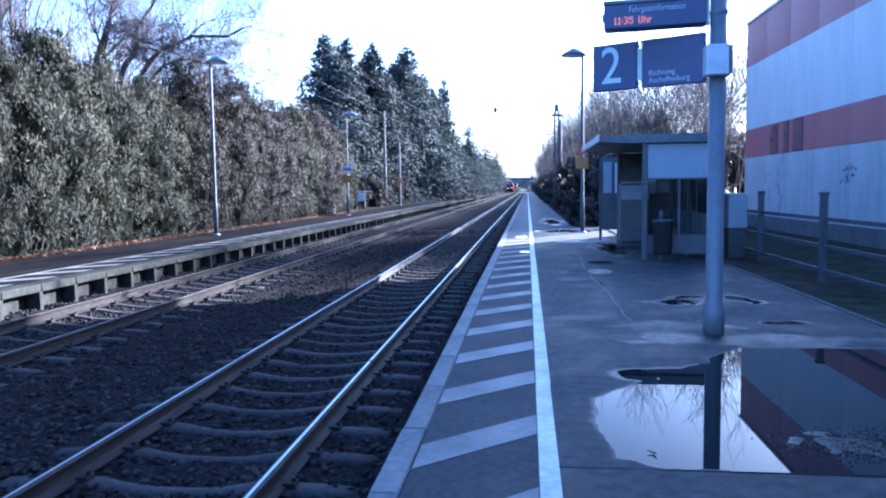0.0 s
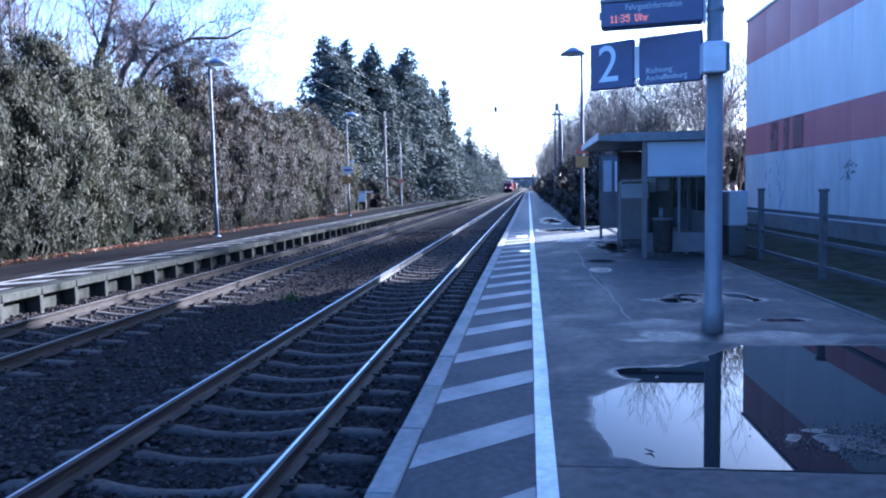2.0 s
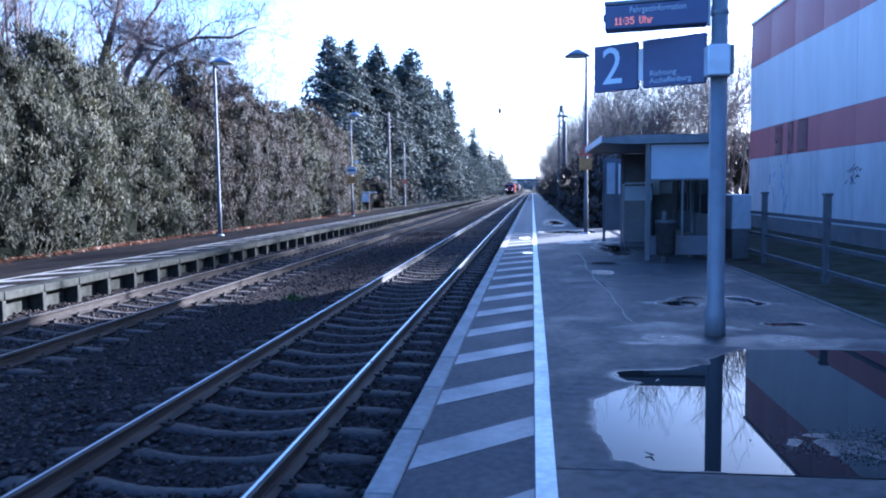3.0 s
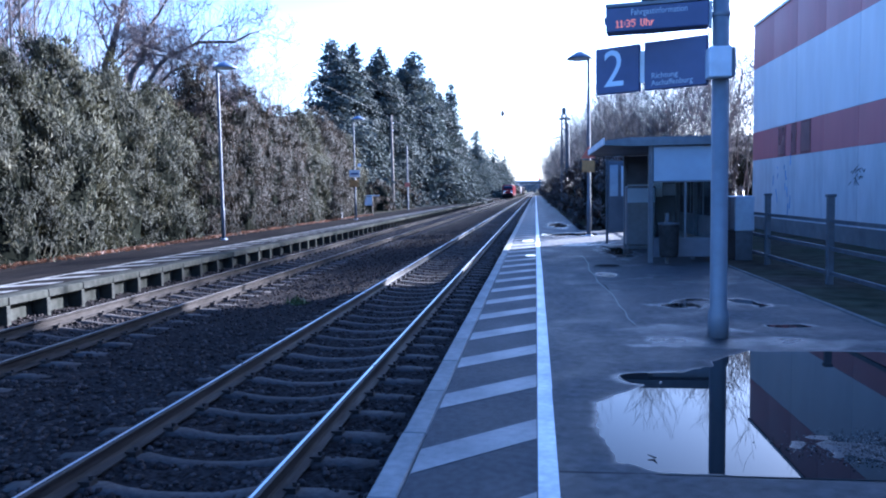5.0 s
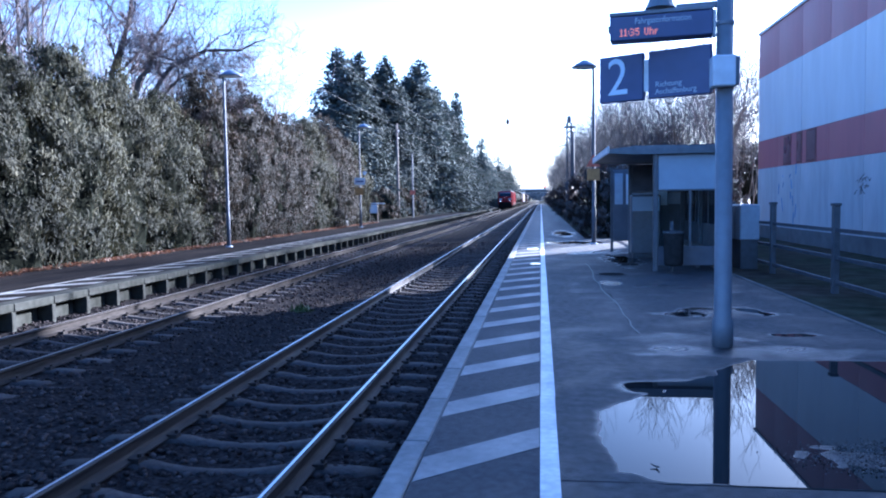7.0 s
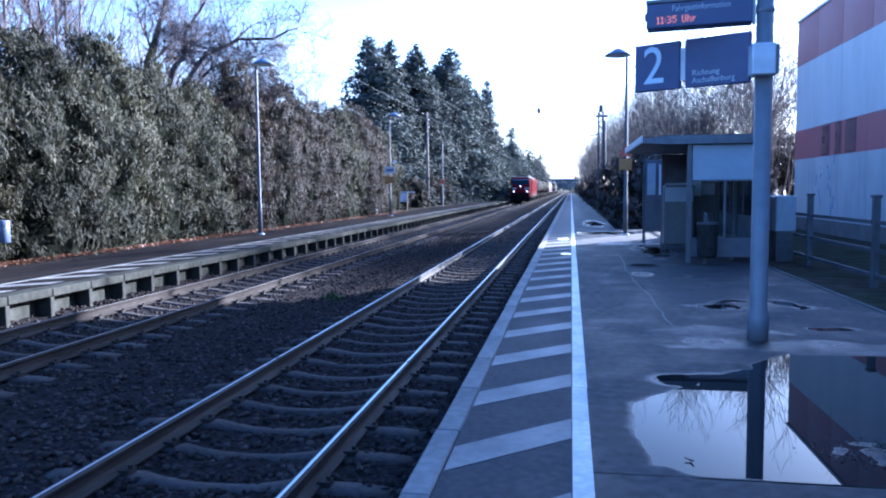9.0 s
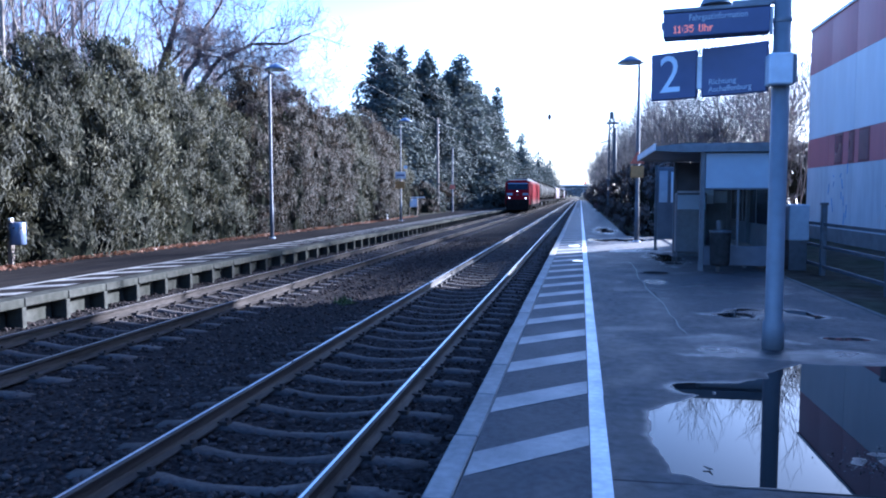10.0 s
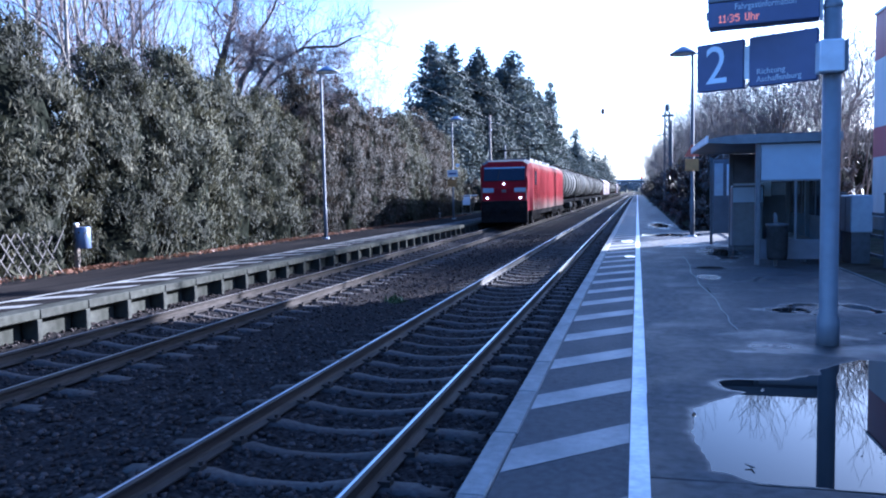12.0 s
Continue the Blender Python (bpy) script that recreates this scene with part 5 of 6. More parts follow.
def spruce_mesh(seed, h, rad, n):
    """Branches in whorls up a leader, each a ragged fan of needle sprays."""
    r = np.random.default_rng(seed)
    nb = 420
    bz = 1 - r.random(nb) ** 0.8 * 0.97
    bz[:6] = np.linspace(0.95, 0.995, 6)
    ba = r.uniform(0, 2 * math.pi, nb)
    side = np.array([noise.noise(Vector((math.cos(a) * 1.6, math.sin(a) * 1.6, z * h * 0.35 + seed * 7.1))) for a, z in zip(ba, bz)])
    bl = rad * (1 - bz) ** 0.66 * (0.95 + 0.38 * side) * r.uniform(0.72, 1.1, nb) + 0.3
    w = bl ** 1.15
    pick = r.choice(nb, n, p=w / w.sum())
    u = r.random(n) ** 0.7
    ln, an, zb = bl[pick], ba[pick], bz[pick]
    # the fan widens outwards, sags, and lifts again at its tip
    off = r.normal(0, 0.3, n) * ln * (0.25 + 0.75 * np.sin(u * 2.6)) * 0.9
    rr = ln * u
    z = zb * h - ln * (0.42 * u - 0.26 * u * u) + r.normal(0, 0.22, n) - np.abs(off) * 0.2
    ca, sa = np.cos(an), np.sin(an)
    c = np.stack([ca * rr - sa * off, sa * rr + ca * off, z], 1)
    out = np.stack([ca, sa, 0.1 + 0.9 * zb * r.random(n)], 1) + r.normal(0, 0.4, (n, 3))
    nrm = r.normal(0, 0.42, (n, 3)) + np.stack([ca * 0.7, sa * 0.7, np.full(n, 0.55)], 1)
    v, f = cards(c, nrm, out, r.uniform(0.06, 0.125, n), r.uniform(0.15, 0.34, n))
    # a dense near-black core, coloured as the shade among the branches
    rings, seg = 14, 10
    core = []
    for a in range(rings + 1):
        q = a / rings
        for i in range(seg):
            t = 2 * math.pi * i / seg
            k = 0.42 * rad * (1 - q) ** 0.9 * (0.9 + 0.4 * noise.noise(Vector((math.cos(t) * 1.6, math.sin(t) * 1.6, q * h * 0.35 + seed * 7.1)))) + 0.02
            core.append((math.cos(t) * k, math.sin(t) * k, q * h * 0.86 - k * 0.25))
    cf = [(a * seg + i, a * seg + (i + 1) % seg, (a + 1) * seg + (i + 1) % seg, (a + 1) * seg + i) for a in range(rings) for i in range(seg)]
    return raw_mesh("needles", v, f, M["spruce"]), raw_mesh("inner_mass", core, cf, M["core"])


def trees():
    # conifers in a dense row on the far side
    kinds = []
    for s, n, wide in ((1, 20000, 5.0), (2, 20000, 4.8), (3, 20000, 5.2), (4, 11000, 7.6), (5, 11000, 7.0), (6, 9000, 2.7)):
        kinds.append((*spruce_mesh(s, 16.0, wide, n), setmat(mesh_of("trunk", lathe(bmesh.new(), [(0.28, 0), (0.2, 6), (0.04, 15.6)], 8)), M["bark"])))
    tall = [(-19.6, 73.5, 16.8), (-18.4, 77, 17.1), (-18.6, 80, 13.8), (-18, 88, 18.6), (-17.2, 93, 16.0), (-16.8, 97, 17.6), (-15.8, 100, 20.3), (-15.8, 107, 18.0), (-15.6, 115, 18.9), (-15.4, 124, 17.8), (-15.2, 130, 17.2), (-15, 137, 21.2), (-15, 148, 11), (-15, 163, 9.5), (-15, 178, 10), (-15, 195, 15.5), (-15, 215, 11), (-15, 240, 11), (-15, 275, 15.5), (-15, 310, 12), (-15, 345, 14.5), (-15, 378, 17), (-15, 410, 12), (-20.5, 84.5, 17.2), (-19.5, 91, 17.4), (-18.5, 95, 17.0), (-18.2, 104, 18.7), (-18, 111, 18.5), (-21, 110, 16.2), (-21, 125, 15.3), (-20, 142, 14.3)]
    spec = [(x, y, h / (16.0 if y < 150 else 14.0), 5 if y == 137 else i % 3 if y < 147 else 3 + i % 2) for i, (x, y, h) in enumerate(tall)]
    for x, y, s, k in spec:
        t = thing("spruce_tree", "tall dark green spruce in a dense row beside the track", "tree", group="conifers")
        part("crown", kinds[k][0], None, t, "dark needle branches")
        part("inner_mass", kinds[k][1], None, t, "near-black solid core, coloured as the shade within")
        part("trunk", kinds[k][2], None, t)
        t.matrix_basis = Matrix.Translation((x, y, -0.2)) @ Matrix.Rotation(random.uniform(0, 6.28), 4, "Z") @ Matrix.Diagonal((s * random.uniform(0.92, 1.25), s * random.uniform(0.92, 1.25), s, 1))
    # undergrowth on both sides
    brush = [hedge_meshes(s, 3.4, 2.4, 1.6, 1900, M["brush"], 2.6) for s in (11, 12)]

    brush.append(hedge_meshes(13, 3.4, 2.4, 1.6, 3200, M["rusty"], 1.9))

    def bush(x, y, s, k, lab="leafless brown undergrowth beside the track"):
        b = thing("bush", lab, "bush", group="undergrowth")
        part("foliage", brush[k][0], None, b)
        part("inner_mass", brush[k][1], None, b)
        b.matrix_basis = Matrix.Translation((x, y, -0.2)) @ Matrix.Rotation(random.uniform(0, 6.28), 4, "Z") @ Matrix.Diagonal((s, s, s, 1))
    for i in range(22):
        bush(-14.8 + random.uniform(-0.8, 0.4), 57 + i * 6.5 + random.uniform(-1, 1), random.uniform(0.7, 1.05), 2)
    for i in range(22):
        bush(6.6 + random.uniform(-0.5, 0.7), 35.0 + i * 5.2 + random.uniform(-0.8, 0.8), (0.82 if i < 5 else 1.2) * random.uniform(0.95, 1.2), i % 2)
    for i in range(30):
        q = random.uniform(0.72, 0.98)
        b = thing("bush", "dense leafless brush close behind the platform", "bush", group="undergrowth")
        part("foliage", brush[i % 2][0], None, b)
        part("inner_mass", brush[i % 2][1], None, b)
        b.matrix_basis = Matrix.Translation((3.35 + random.uniform(-0.15, 0.3), 31.0 + i * 3.5 + i * i * 0.06, -0.1)) @ Matrix.Rotation(math.pi * (i % 2), 4, "Z") @ Matrix.Diagonal((q, 1.0, q, 1))
    for x, y, q in ((9.5, 42.5, 1.05), (11.5, 46, 1.2), (13.8, 50, 1.3), (10.4, 48, 1.2), (12.2, 53, 1.4), (14.5, 57, 1.5), (11.4, 58, 1.4), (12.6, 66, 1.6), (16.5, 66, 1.6), (14.5, 72, 1.7), (19.5, 72, 1.7)):
        bush(x, y, q, 0)
    # bare trees behind the hedge
    r = np.random.default_rng(77)
    segs = []
    limbs = (
        ((0, 0), (-0.5, 4), (-0.9, 6.4), (-0.55, 7.9), (-0.15, 9.4), (0.3, 12)), 0.19,
        ((-0.2, 4.5), (0.1, 6.8), (0.6, 8.2), (1.2, 9.2), (1.9, 10.6)), 0.13,
        ((0.1, 4.2), (0.7, 6.4), (1.5, 7.6), (2.8, 8.2), (4.2, 8.2), (5.3, 8.8)), 0.125,
        ((0, 3.4), (0.6, 5.0), (1.4, 5.15), (2.2, 5.6), (2.75, 6.1), (2.8, 7.2)), 0.15,
        ((0.2, 5.0), (1.3, 6.6), (2.3, 7.2), (3.6, 7.0), (4.6, 6.4)), 0.08)
    a = thing("bare_tree", "large leafless tree with spreading dark limbs behind the hedge", "tree", group="bare trees")
    right = Vector((0.871, 0.491, 0))
    for pts, rad in zip(limbs[::2], limbs[1::2]):
        main = []
        line = [right * u + Vector((-0.491, 0.871, 0)) * r.normal(0, 0.35) + Vector((0, 0, z)) for u, z in pts]
        k = len(line) - 1
        for i, (p, q) in enumerate(zip(line, line[1:])):
            mid = p.lerp(q, 0.5) + Vector(r.normal(0, 0.1, 3))
            r0, r1, r2 = (rad * (1 - 0.75 * f / k) for f in (i, i + 0.5, i + 1))
            main += [(p, mid, r0, r1), (mid, q, r1, r2)]
            for _ in range(3 if i else 0):
                way = (q - p).normalized() * r.uniform(0.4, 0.9) + Vector(r.normal(0, 0.6, 3))
                grow(r, p.lerp(q, r.random()), way, r.uniform(1.6, 3.2), r1 * 0.5, 1, segs, 0.16, (0, 3, 4), 0.0, 0.08)
        part("limb", tubes_mesh("limb", main, M["bark"], 7), None, a, "thick dark bending limb")
    part("crown", tubes_mesh("crown", [q[:4] for q in segs], M["twig"], 3), None, a, "leafless twigs")
    a.matrix_basis = pose(-16.4, 29.6, -0.2)
    b = bare_tree("bare_tree", 22, 10.0, 0.2, (2, 3, 3), 0.14, "leafless tree with rising limbs behind the hedge", M["bark"], (0.0, 0.1, 1))
    b.matrix_basis = pose(-22, 34, -0.2)
    c = bare_tree("bare_tree", 23, 15, 0.1, (2, 2, 3), 0.075, "slender leafless tree with a straight stem", M["palebark"], up=0.3)
    c.matrix_basis = pose(-18, 25.5, -0.2)
    for x, y, k, s, rz in ((-18, 22.6, 2, 0.95, 100), (-20, 24, 2, 0.9, 200), (-20, 21.5, 2, 1.1, 300), (-24, 38, 1, 1.1, 250), (-17, 20.5, 2, 0.95, 30), (-26, 31, 2, 1.2, 80), (-28, 47, 1, 1.1, 180), (-17.5, 39, 1, 0.75, 10), (-18.5, 46, 1, 0.72, 200), (-23, 26, 2, 1.1, 122), (-30, 40, 2, 1.3, 15), (-19.5, 27, 1, 0.95, 60), (-21.5, 29.5, 1, 1.05, 140), (-18.8, 30.2, 1, 0.85, 320), (-21.4, 21.6, 1, 1.0, 30), (-22.5, 33.0, 2, 1.0, 50), (-19.0, 26.0, 2, 0.85, 170)):
        t = copy_thing((a, b, c)[k], Matrix())
        t.matrix_basis = pose(x, y, -0.2, 0, 0, rz) @ Matrix.Diagonal((s, s, s, 1))
    # bare trees along the right side
    d = bare_tree("bare_tree", 31, 6.0, 0.09, (3, 3, 2), 0.1, "leafless grey roadside tree with dense upright twigs", M["palebark"], up=0.28, twigs=M["greytwig"])
    d.matrix_basis = pose(6.3, 34.5, -0.1)
    e = bare_tree("bare_tree", 32, 6.2, 0.1, (3, 3, 3), 0.11, "leafless grey roadside tree with dense upright twigs", M["bark"], up=0.25, twigs=M["greytwig"])
    e.matrix_basis = pose(7.4, 36, -0.1)
    # thickets of upright shoots behind the shelter and at the building's corner
    r = np.random.default_rng(41)
    u = thing("bare_tree", "thicket of grey upright leafless shoots behind the platform", "tree", group="bare trees")
    crown = []
    for i in range(7):
        an = r.uniform(0, 6.28)
        segs = []
        grow(r, (math.cos(an) * 0.5, math.sin(an) * 0.5, 0), (math.cos(an) * 0.2, math.sin(an) * 0.2, 1), r.uniform(3.8, 6.6), 0.035, 0, segs, 0.05, (1, 2, 1), 0.0, 0.3)
        part("stem", tubes_mesh("stem", [q[:4] for q in segs if q[4] == 0], M["palebark"], 4), None, u, "slender grey stem")
        crown += [q[:4] for q in segs if q[4] > 0]
    part("crown", tubes_mesh("crown", crown, M["greytwig"], 3), None, u, "leafless twigs")
    u.matrix_basis = pose(6.4, 36.5, -0.1)
    for x, y, q, rz in ((5.1, 37, 1.08, 40), (7.6, 38, 1.15, 90), (8.8, 40, 1.18, 150), (10.4, 42.5, 1.34, 260), (12.3, 45, 1.48, 310), (5.4, 41, 1.15, 120), (5.2, 46, 1.3, 200), (5.6, 52, 1.35, 280), (5.8, 59, 1.4, 330), (5.2, 49, 1.28, 15), (5.4, 65, 1.4, 75)):
        t = copy_thing(u, Matrix())
        t.matrix_basis = pose(x, y, -0.1, 0, 0, rz) @ Matrix.Diagonal((q, q, q, 1))
    for x, y, q, rz in ((9.7, 41.5, 1.28, 60), (11.2, 44, 1.38, 170)):
        t = copy_thing(e, Matrix())
        t.matrix_basis = pose(x, y, -0.1, 0, 0, rz) @ Matrix.Diagonal((q, q, q, 1))
    for i in range(28):
        y = 32.5 + i * 3.3 + i * i * 0.16
        t = copy_thing((d, e)[i % 2], Matrix())
        s = random.uniform(0.76, 0.93) * (0.88 if i < 3 else 1 + i * 0.024)
        t.matrix_basis = pose((6.2 if y < 80 else 5.4) + random.uniform(-0.8, 1.6), y, -0.1, 0, 0, random.uniform(0, 360)) @ Matrix.Diagonal((s, s, s, 1))


def far_row():
    """Tall bare trees and low brush that close in on the line farther along."""
    w = bare_tree("bare_tree", 51, 8.6, 0.16, (3, 3, 2), 0.09, "tall leafless tree with haze put into its grey twigs, in a dense row along the track", M["palebark"], up=0.22, twigs=M["greytwig"])
    w.matrix_basis = pose(8.5, 78, -0.1)
    for x, y, q in ((6.6, 80, 0.98), (6.3, 88, 0.95), (6.0, 97, 0.95), (5.8, 108, 0.92), (5.5, 118, 0.9)):
        copy_thing(w, Matrix()).matrix_basis = pose(x, y, -0.1, 0, 0, y * 37) @ Matrix.Diagonal((q, q, q, 1))
    y = 84.0
    while y < 420:
        t = copy_thing(w, Matrix())
        q = random.uniform(0.8, 1.08) * (1 + y / 1000)
        t.matrix_basis = pose(random.uniform(4.6, 7.8) if y > 130 else random.uniform(6.2, 8.6), y, -0.1, 0, 0, random.uniform(0, 360)) @ Matrix.Diagonal((q, q, q, 1))
        y *= 1.07
    leaves, inside = hedge_meshes(14, 3.6, 3.4, 1.7, 2400, M["brush"], 2.6)
    y = 150.0
    while y < 420:
        b = thing("bush", "dense leafless brush close behind the platform", "bush", group="undergrowth")
        part("foliage", leaves, None, b)
        part("inner_mass", inside, None, b)
        b.matrix_basis = pose(3.6 + random.uniform(-0.2, 0.4), y, -0.1, 0, 0, 180 * random.randint(0, 1)) @ Matrix.Diagonal((1, 1.2, random.uniform(0.9, 1.3), 1))
        y += 7 + (y - 150) * 0.06


def leaf_litter():
    r = np.random.default_rng(5)
    n = 9000
    y = 5 + 50 * r.random(n) ** 1.2
    x = -12.15 + np.abs(r.normal(0, 0.22, n)) - 0.2
    c = np.stack([x, y, -0.06 + r.uniform(0, 0.035, n)], 1)
    nrm = r.normal(0, 0.5, (n, 3)) + np.array([0, 0, 0.8])
    v, f = cards(c, nrm, r.normal(0, 1, (n, 3)), r.uniform(0.025, 0.045, n), r.uniform(0.035, 0.06, n))
    tagged(new("leaf_litter", raw_mesh("leaf_litter", v, f, M["litter"])), "reddish dead leaves along the foot of the hedge", "dead leaves", kind="stuff")
    w = thing("weed_tuft", "small green weed growing in the ballast", "weed", pose(-4.55, 14.1, -0.66))
    n = 160
    c = r.normal(0, 0.09, (n, 3)) * np.array([1, 1, 0.4]) + np.array([0, 0, 0.06])
    v, f = cards(c, r.normal(0, 1, (n, 3)), r.normal(0, 0.5, (n, 3)) + np.array([0, 0, 1]), r.uniform(0.008, 0.02, n), r.uniform(0.03, 0.08, n))
    part("leaves", raw_mesh("leaves", v, f, M["grass"]), None, w)


def far_bin():
    b = thing("post_box_bin", "blue-grey cylinder bin on a timber post before the hedge", "litter bin", pose(-12.25, 14.5, -0.07))
    part("post", boxbm(-0.05, 0.05, -0.05, 0.05, 0, 1.02, bevel=0.008), M["wood"], b, "timber post")
    part("post_cap", boxbm(-0.055, 0.055, -0.055, 0.055, 1.022, 1.07, bevel=0.01), M["white"], b, "white cap")
    part("cylinder", lathe(bmesh.new(), [(0.155, 0.5), (0.165, 0.51), (0.165, 0.97), (0.15, 0.985)], 20, pose(0.225, -0.06, 0)), M["binblue"], b, "blue-grey metal cylinder", smooth=True)
    t = thing("trellis_fence", "weathered diagonal wooden trellis in front of the hedge", "trellis fence", pose(-12.1, 0, -0.12))
    for i in range(21):
        y = 9.5 + i * 0.27
        for s, dx in ((1, 0.0), (-1, 0.022)):
            ln = 0.85
            a, e = Vector((dx, y, 0.05)), Vector((dx, y + s * ln * 0.75, 0.95))
            if 9.3 < min(a.y, e.y) and max(a.y, e.y) < 14.0:
                m = Matrix.Translation((a + e) / 2) @ (e - a).to_track_quat("Z", "X").to_matrix().to_4x4()
                part("slat", boxbm(-0.012, 0.012, -0.008, 0.008, -0.59, 0.59), M["bark"], t, m=m)


def bridge():
    b = thing("road_bridge", "distant concrete road bridge across the tracks", "bridge", pose(0, 430, 0), kind="structure")
    part("deck", boxbm(-40, 40, 0, 9, 6.0, 6.8, bevel=0.1), M["concrete"], b)
    part("parapet", boxbm(-40, 40, -0.2, -0.01, 6.6, 7.4), M["steel"], b)
    for x in (-14, 6):
        part("pier", boxbm(x - 1.0, x + 1.0, 1, 8, -0.5, 6.0), M["concrete"], b)
    for s in (-1, 1):
        part("abutment", boxbm(min(s * 16, s * 40), max(s * 16, s * 40), 0.5, 9, -0.5, 6.0), M["concrete"], b)
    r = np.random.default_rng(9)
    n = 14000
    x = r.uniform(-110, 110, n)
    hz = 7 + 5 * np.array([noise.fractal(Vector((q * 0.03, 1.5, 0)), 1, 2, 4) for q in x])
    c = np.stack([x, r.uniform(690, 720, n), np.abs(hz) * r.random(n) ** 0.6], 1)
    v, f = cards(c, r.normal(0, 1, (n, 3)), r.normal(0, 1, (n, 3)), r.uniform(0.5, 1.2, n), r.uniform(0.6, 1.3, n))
    tagged(new("far_woods", raw_mesh("far_woods", v, f, M["far_trees"])), "distant woods with haze put into their pale colour, closing the line of track", "woods", kind="stuff")


# ---- the train ----
def wheelset(parent, y, gauge=0.75, r=0.46):
    bm = bmesh.new()
    for s in (-1, 1):
        lathe(bm, [(r + 0.03, -0.02), (r + 0.03, 0.0), (r, 0.005), (r, 0.11), (0.12, 0.12)], 20, pose(s * (gauge - 0.035), y, r, 0, s * 90))
    tube(bm, (-gauge, y, r), (gauge, y, r), 0.08)
    return part("wheelset", bm, M["wheel"], parent)


def loco():
    lo = thing("locomotive", "red electric freight locomotive with lit headlights", "locomotive")
    L = 18.9
    hw = 1.46
    # body: a lofted shell with sloping cab fronts, base at rail level
    st = [(0.0, 1.24, 1.0, 2.1), (0.18, 1.27, 0.9, 3.0), (0.55, 1.3, 0.9, 3.58), (0.9, hw, 0.9, 3.68), (L - 0.9, hw, 0.9, 3.68), (L - 0.55, 1.3, 0.9, 3.58), (L - 0.18, 1.27, 0.9, 3.0), (L, 1.24, 1.0, 2.1)]
    bm = bmesh.new()
    rows = []
    for y, w, zb, zt in st:
        sh = min(0.45, (zt - zb) * 0.3)
        prof = [(-w, zb), (-w, zt - sh), (-w * 0.93, zt - sh * 0.4), (-w * 0.72, zt), (w * 0.72, zt), (w * 0.93, zt - sh * 0.4), (w, zt - sh), (w, zb)]
        rows.append([bm.verts.new((x, y, z)) for x, z in prof])
    for a, b in zip(rows, rows[1:]):
        for i in range(7):
            bm.faces.new((a[i], b[i], b[i + 1], a[i + 1]))
        bm.faces.new((a[7], b[7], b[0], a[0]))
    bm.faces.new(rows[0])
    bm.faces.new(list(reversed(rows[-1])))
    bmesh.ops.recalc_face_normals(bm, faces=bm.faces[:])
    for f in bm.faces:
        c = f.calc_center_median()
        f.material_index = 1 if abs(f.normal.x) > 0.8 and 1 < c.y < L - 1 else (2 if f.normal.z > 0.3 and 0.6 < c.y < L - 0.6 else 0)
    part("body", setmat(mesh_of("body", bm), M["locored"], M["dirtyred"], M["locogrey"]), None, lo, "red body with streaked sides")
    # cab front, from the buffers up
    ws = part("windscreen", boxbm(-1.13, 1.13, -0.02, 0.02, 0, 0.78, bevel=0.015, m=pose(0, 0.04, 2.52, -17)), M["locoglass"], lo, "dark windscreen")
    part("wiper", boxbm(-0.02, 0.02, -0.045, -0.025, 0.05, 0.6, m=pose(-0.35, 0.04, 2.52, -17, 8)), M["dark"], ws)
    part("sun_strip", boxbm(-1.1, 1.1, -0.03, -0.022, 0.69, 0.77, m=pose(0, 0.04, 2.52, -17)), M["headoff"], ws)
    for s in (-1, 1):
        part("lamp_cluster", boxbm(s * 0.86 - 0.3, s * 0.86 + 0.3, -0.03, 0.02, 1.9, 2.14, bevel=0.02), M["headoff"], lo, "lamp cluster glass")
        part("headlight", lathe(bmesh.new(), [(0.055, 0), (0.045, 0.04)], 16, pose(s * 0.9, -0.07, 1.6, 90)), M["headlight"], lo, "lit white headlight")
        part("buffer", lathe(bmesh.new(), [(0.1, 0), (0.1, 0.45), (0.23, 0.46), (0.23, 0.5)], 14, pose(s * 0.875, -0.06, 1.05, 90)), M["locodark"], lo)
        part("step", boxbm(s * 1.25 - 0.1, s * 1.25 + 0.1, 0.9, 1.4, 0.35, 0.9), M["locodark"], lo)
        part("handrail", tube(bmesh.new(), (s * 1.2, -0.06, 1.5), (s * 1.2, -0.06, 2.2), 0.02, seg=6), M["locogrey"], lo)
    part("top_light", lathe(bmesh.new(), [(0.045, 0), (0.035, 0.04)], 14, pose(0, -0.02, 2.36, 80)), M["headlight"], lo, "lit top headlight")
    part("nose_plate", boxbm(-0.12, 0.12, -0.03, -0.004, 1.9, 2.06), M["locogrey"], lo, "small pale plate")
    part("skirt", boxbm(-1.26, 1.26, -0.06, 0.5, 0.25, 1.46, bevel=0.05), M["locodark"], lo, "dark buffer beam and snow plough")
    part("coupling", boxbm(-0.1, 0.1, -0.3, 0.02, 0.85, 1.05, bevel=0.02), M["locodark"], lo)
    part("sill", boxbm(-1.4, 1.4, 0.8, L - 0.8, 0.62, 0.9), M["locodark"], lo)
    for yc in (4.2, L - 4.2):
        bg = part("bogie_frame", boxbm(-1.2, 1.2, yc - 2.0, yc + 2.0, 0.35, 0.72, bevel=0.05), M["locodark"], lo)
        for dy in (-1.3, 1.3):
            wheelset(bg, yc + dy, r=0.6)
    for s in (-1, 1):
        d = part("cab_door", boxbm(s * hw - 0.012, s * hw + 0.012, 1.55, 2.25, 1.0, 3.2, bevel=0.01), M["dirtyred"], lo)
        for y in (1.5, 2.27):
            part("door_rail", boxbm(s * hw - 0.02, s * hw + 0.03, y, y + 0.05, 0.9, 3.2), M["locodark"], d, "dark door seam and grab rail")
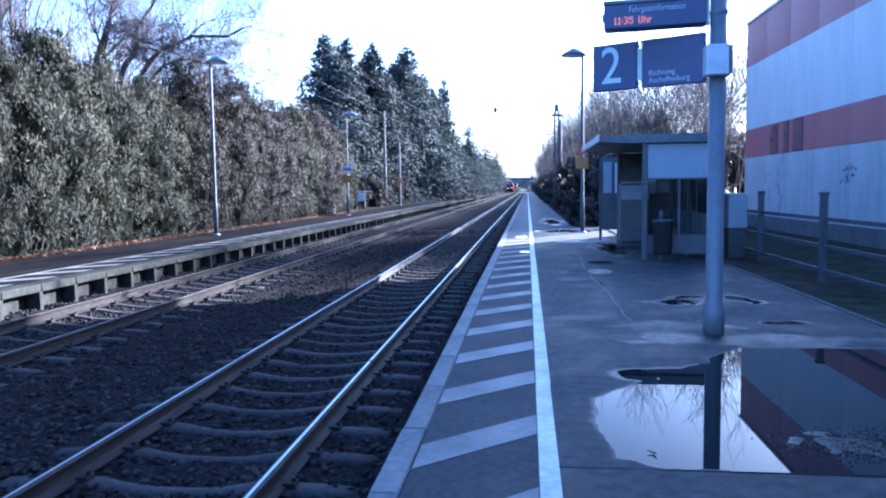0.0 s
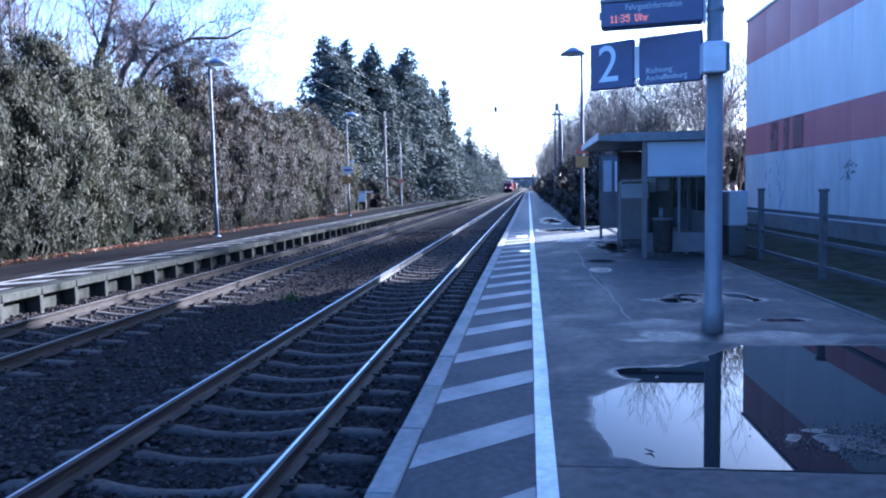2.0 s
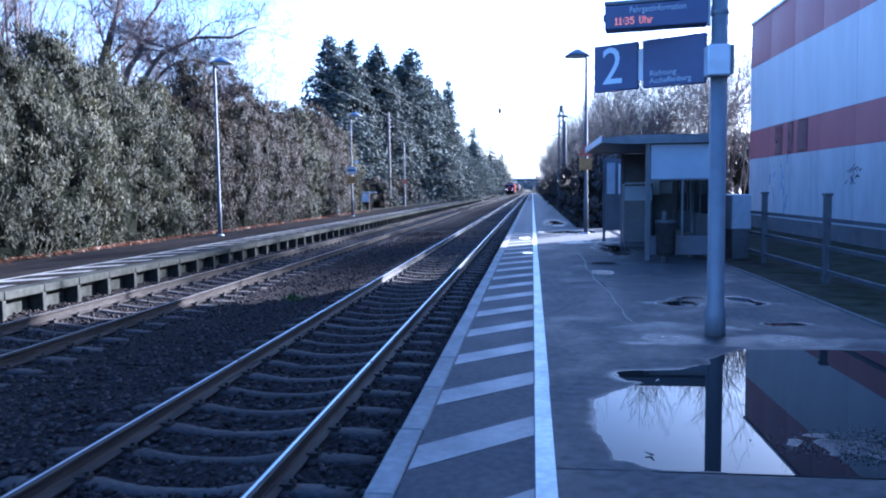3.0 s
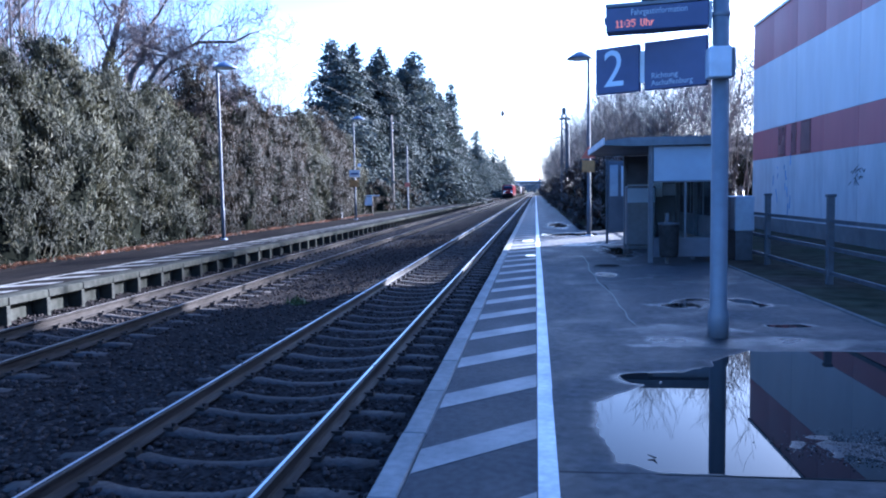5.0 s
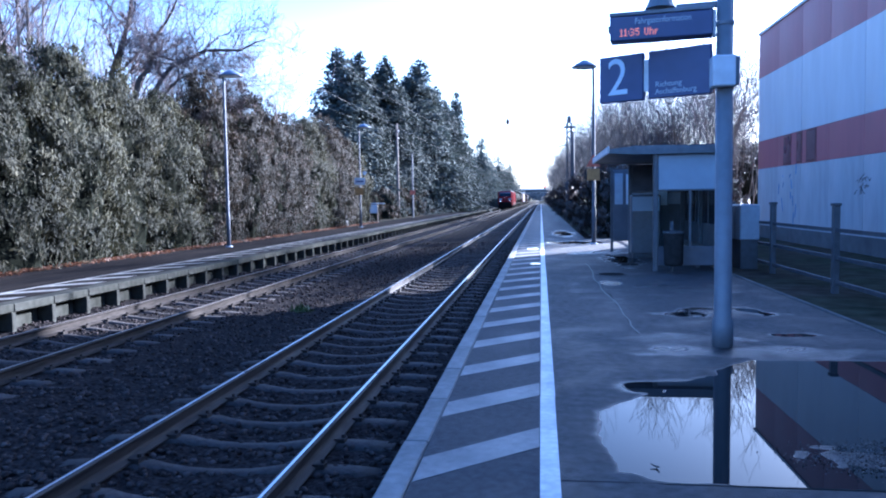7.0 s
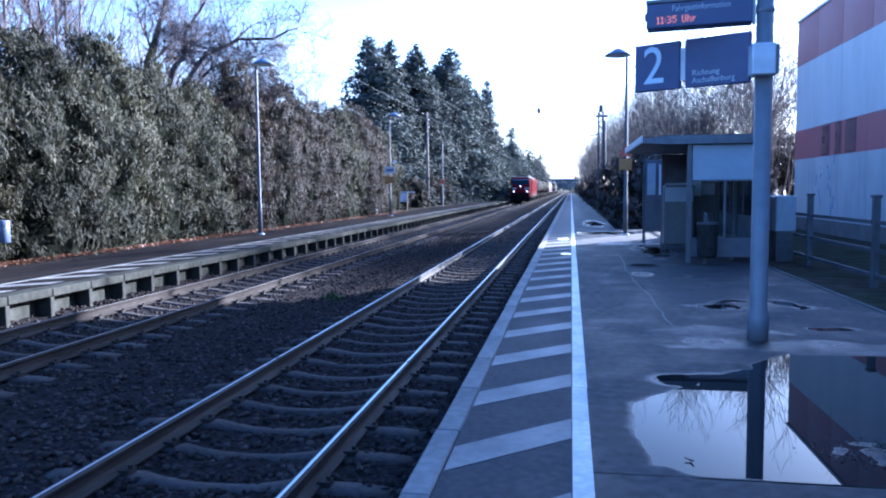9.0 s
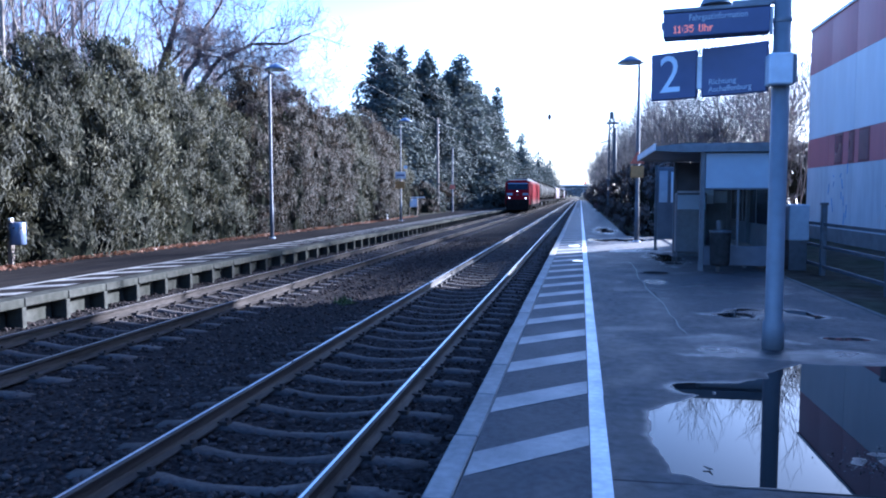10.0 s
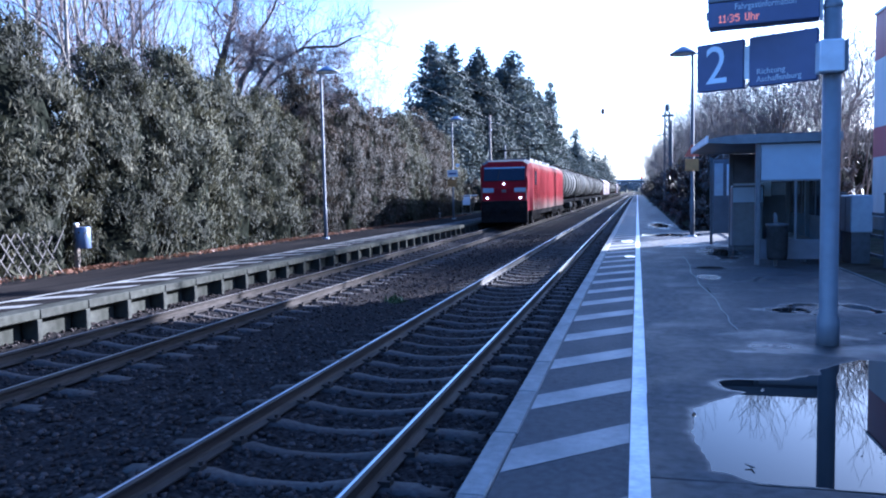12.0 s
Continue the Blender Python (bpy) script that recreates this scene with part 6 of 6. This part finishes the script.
        part("door_window", boxbm(s * hw - 0.016, s * hw + 0.016, 1.62, 2.18, 2.3, 3.05), M["locoglass"], d)
    for yc in (2.6, 15.6):
        pb = bmesh.new()
        up = yc > 10
        zt = 5.3 if up else 4.25
        for s in (-0.4, 0.4):
            tube(pb, (s, yc, 3.75), (s * 0.8, yc + (1.1 if up else 1.7), 3.75 + (zt - 3.75) * 0.5), 0.03, seg=6)
            tube(pb, (s * 0.8, yc + (1.1 if up else 1.7), 3.75 + (zt - 3.75) * 0.5), (s * 0.5, yc, zt), 0.025, seg=6)
        box(pb, -0.8, 0.8, yc - 0.15, yc + 0.15, zt, zt + 0.06)
        part("pantograph", pb, M["locodark"], lo)
    bm = bmesh.new()
    for k in range(5):
        box(bm, -0.8, 0.8, 4.6 + k * 2.1, 6.2 + k * 2.1, 3.66, 3.9, bevel=0.04)
    part("roof_gear", bm, M["locogrey"], lo)
    return lo


def tank_wagon():
    w = thing("tank_wagon", "grey dirty rail tank wagon behind the locomotive", "tank wagon", group="tank wagons")
    L = 14.0
    r = 1.4
    prof = [(0.05, 0.55), (0.7, 0.62), (1.15, 0.85), (r, 1.25), (r, L - 1.25), (1.15, L - 0.85), (0.7, L - 0.62), (0.05, L - 0.55)]
    part("tank", lathe(bmesh.new(), prof, 24, pose(0, 0, 2.62, -90)), M["tank"], w, "cylindrical tank", smooth=True)
    for k in range(5):
        y = 1.6 + k * (L - 3.2) / 4
        part("tank_ring", lathe(bmesh.new(), [(r + 0.005, y - 0.06), (r + 0.045, y - 0.06), (r + 0.045, y + 0.06), (r + 0.005, y + 0.06)], 24, pose(0, 0, 2.62, -90), caps=False), M["locodark"], w)
    part("frame", boxbm(-1.1, 1.1, 0.3, L - 0.3, 0.95, 1.22, bevel=0.03), M["locodark"], w)
    for y in (1.8, L - 1.8):
        part("saddle", boxbm(-1.0, 1.0, y - 0.25, y + 0.25, 1.22, 1.7), M["locodark"], w)
    for s in (-1, 1):
        part("side_tank", boxbm(s * 1.15 - 0.2, s * 1.15 + 0.2, L * 0.42, L * 0.6, 0.55, 0.95, bevel=0.03), M["tank"], w)
    part("walkway", boxbm(-0.35, 0.35, L * 0.3, L * 0.7, 4.06, 4.1), M["locodark"], w)
    part("manhole", lathe(bmesh.new(), [(0.3, 3.95), (0.3, 4.2), (0.1, 4.25)], 12, pose(0, L * 0.5, 0)), M["tank"], w)
    bm = bmesh.new()
    for s in (-0.3, 0.3):
        tube(bm, (s, 0.45, 1.2), (s, 0.5, 4.1), 0.03, seg=5)
    for k in range(9):
        tube(bm, (-0.3, 0.47, 1.4 + k * 0.3), (0.3, 0.47, 1.4 + k * 0.3), 0.02, seg=5)
    part("ladder", bm, M["locodark"], w)
    for y in (2.4, L - 2.4):
        bg = part("bogie_frame", boxbm(-1.0, 1.0, y - 1.4, y + 1.4, 0.4, 0.7, bevel=0.04), M["locodark"], w)
        for dy in (-0.9, 0.9):
            wheelset(bg, y + dy)
    for y, s in ((0.3, 1), (L - 0.3, -1)):
        for x in (-0.875, 0.875):
            part("buffer", lathe(bmesh.new(), [(0.09, 0), (0.09, 0.32), (0.2, 0.33), (0.2, 0.36)], 12, pose(x, y, 1.06, 90 * s)), M["locodark"], w)
    return w


def box_wagon():
    w = thing("box_wagon", "faded red and pale covered goods wagon in the train", "goods wagon", group="covered wagons")
    L = 14.0
    part("body", boxbm(-1.4, 1.4, 0.4, L - 0.4, 1.2, 3.6, bevel=0.08), M["wagonred"], w)
    part("roof", lathe(bmesh.new(), [(1.42, 0.38), (1.42, L - 0.38)], 24, Matrix.Translation((0, 0, 3.2)) @ Matrix.Diagonal((1, 1, 0.6, 1)) @ pose(0, 0, 0, -90)), M["locogrey"], w, "pale curved roof")
    for s in (-1, 1):
        for k in range(6):
            part("rib", boxbm(s * 1.41 - 0.02, s * 1.41 + 0.02, 1.2 + k * 2.2, 1.3 + k * 2.2, 1.22, 3.3), M["white"], w)
    part("frame", boxbm(-1.1, 1.1, 0.3, L - 0.3, 0.9, 1.19), M["locodark"], w)
    for y in (2.4, L - 2.4):
        bg = part("bogie_frame", boxbm(-1.0, 1.0, y - 1.4, y + 1.4, 0.4, 0.7), M["locodark"], w)
        for dy in (-0.9, 0.9):
            wheelset(bg, y + dy)
    return w


TRAIN = []


def train():
    lo = loco()
    TRAIN.append((lo, 0.0))
    tw, bw = tank_wagon(), box_wagon()
    y = 19.4
    for k in range(15):
        src = bw if k in (5, 6, 11) else tw
        ob = src if not any(src is q for q, _ in TRAIN) else copy_thing(src, Matrix())
        TRAIN.append((ob, y))
        y += 14.1


def motions():
    """The train runs towards the camera on the far track."""
    for ob, off in TRAIN:
        walk(ob, [(t, pose(FAR_X, y + off, RAIL_Z)) for t, y in ((0.0, 300.0), (2.5, 246.5), (5.0, 192.5), (7.0, 149.2), (9.0, 105.6), (10.0, 84.0), (11.0, 62.2), (12.0, 40.4))])


ground()
ballast()
track(NEAR_X, "near railway track with bright rails on dark concrete sleepers", M["railtop"], M["railside_shaded"])
track(FAR_X, "far railway track with concrete sleepers", M["railtop_far"], M["railside"])
building()
overhead()
lamps()
trackside()
sign_post()
shelter()
fence()
hedge()
trees()
far_row()
leaf_litter()
far_bin()
bridge()
train()
platform()
far_platform()
motions()
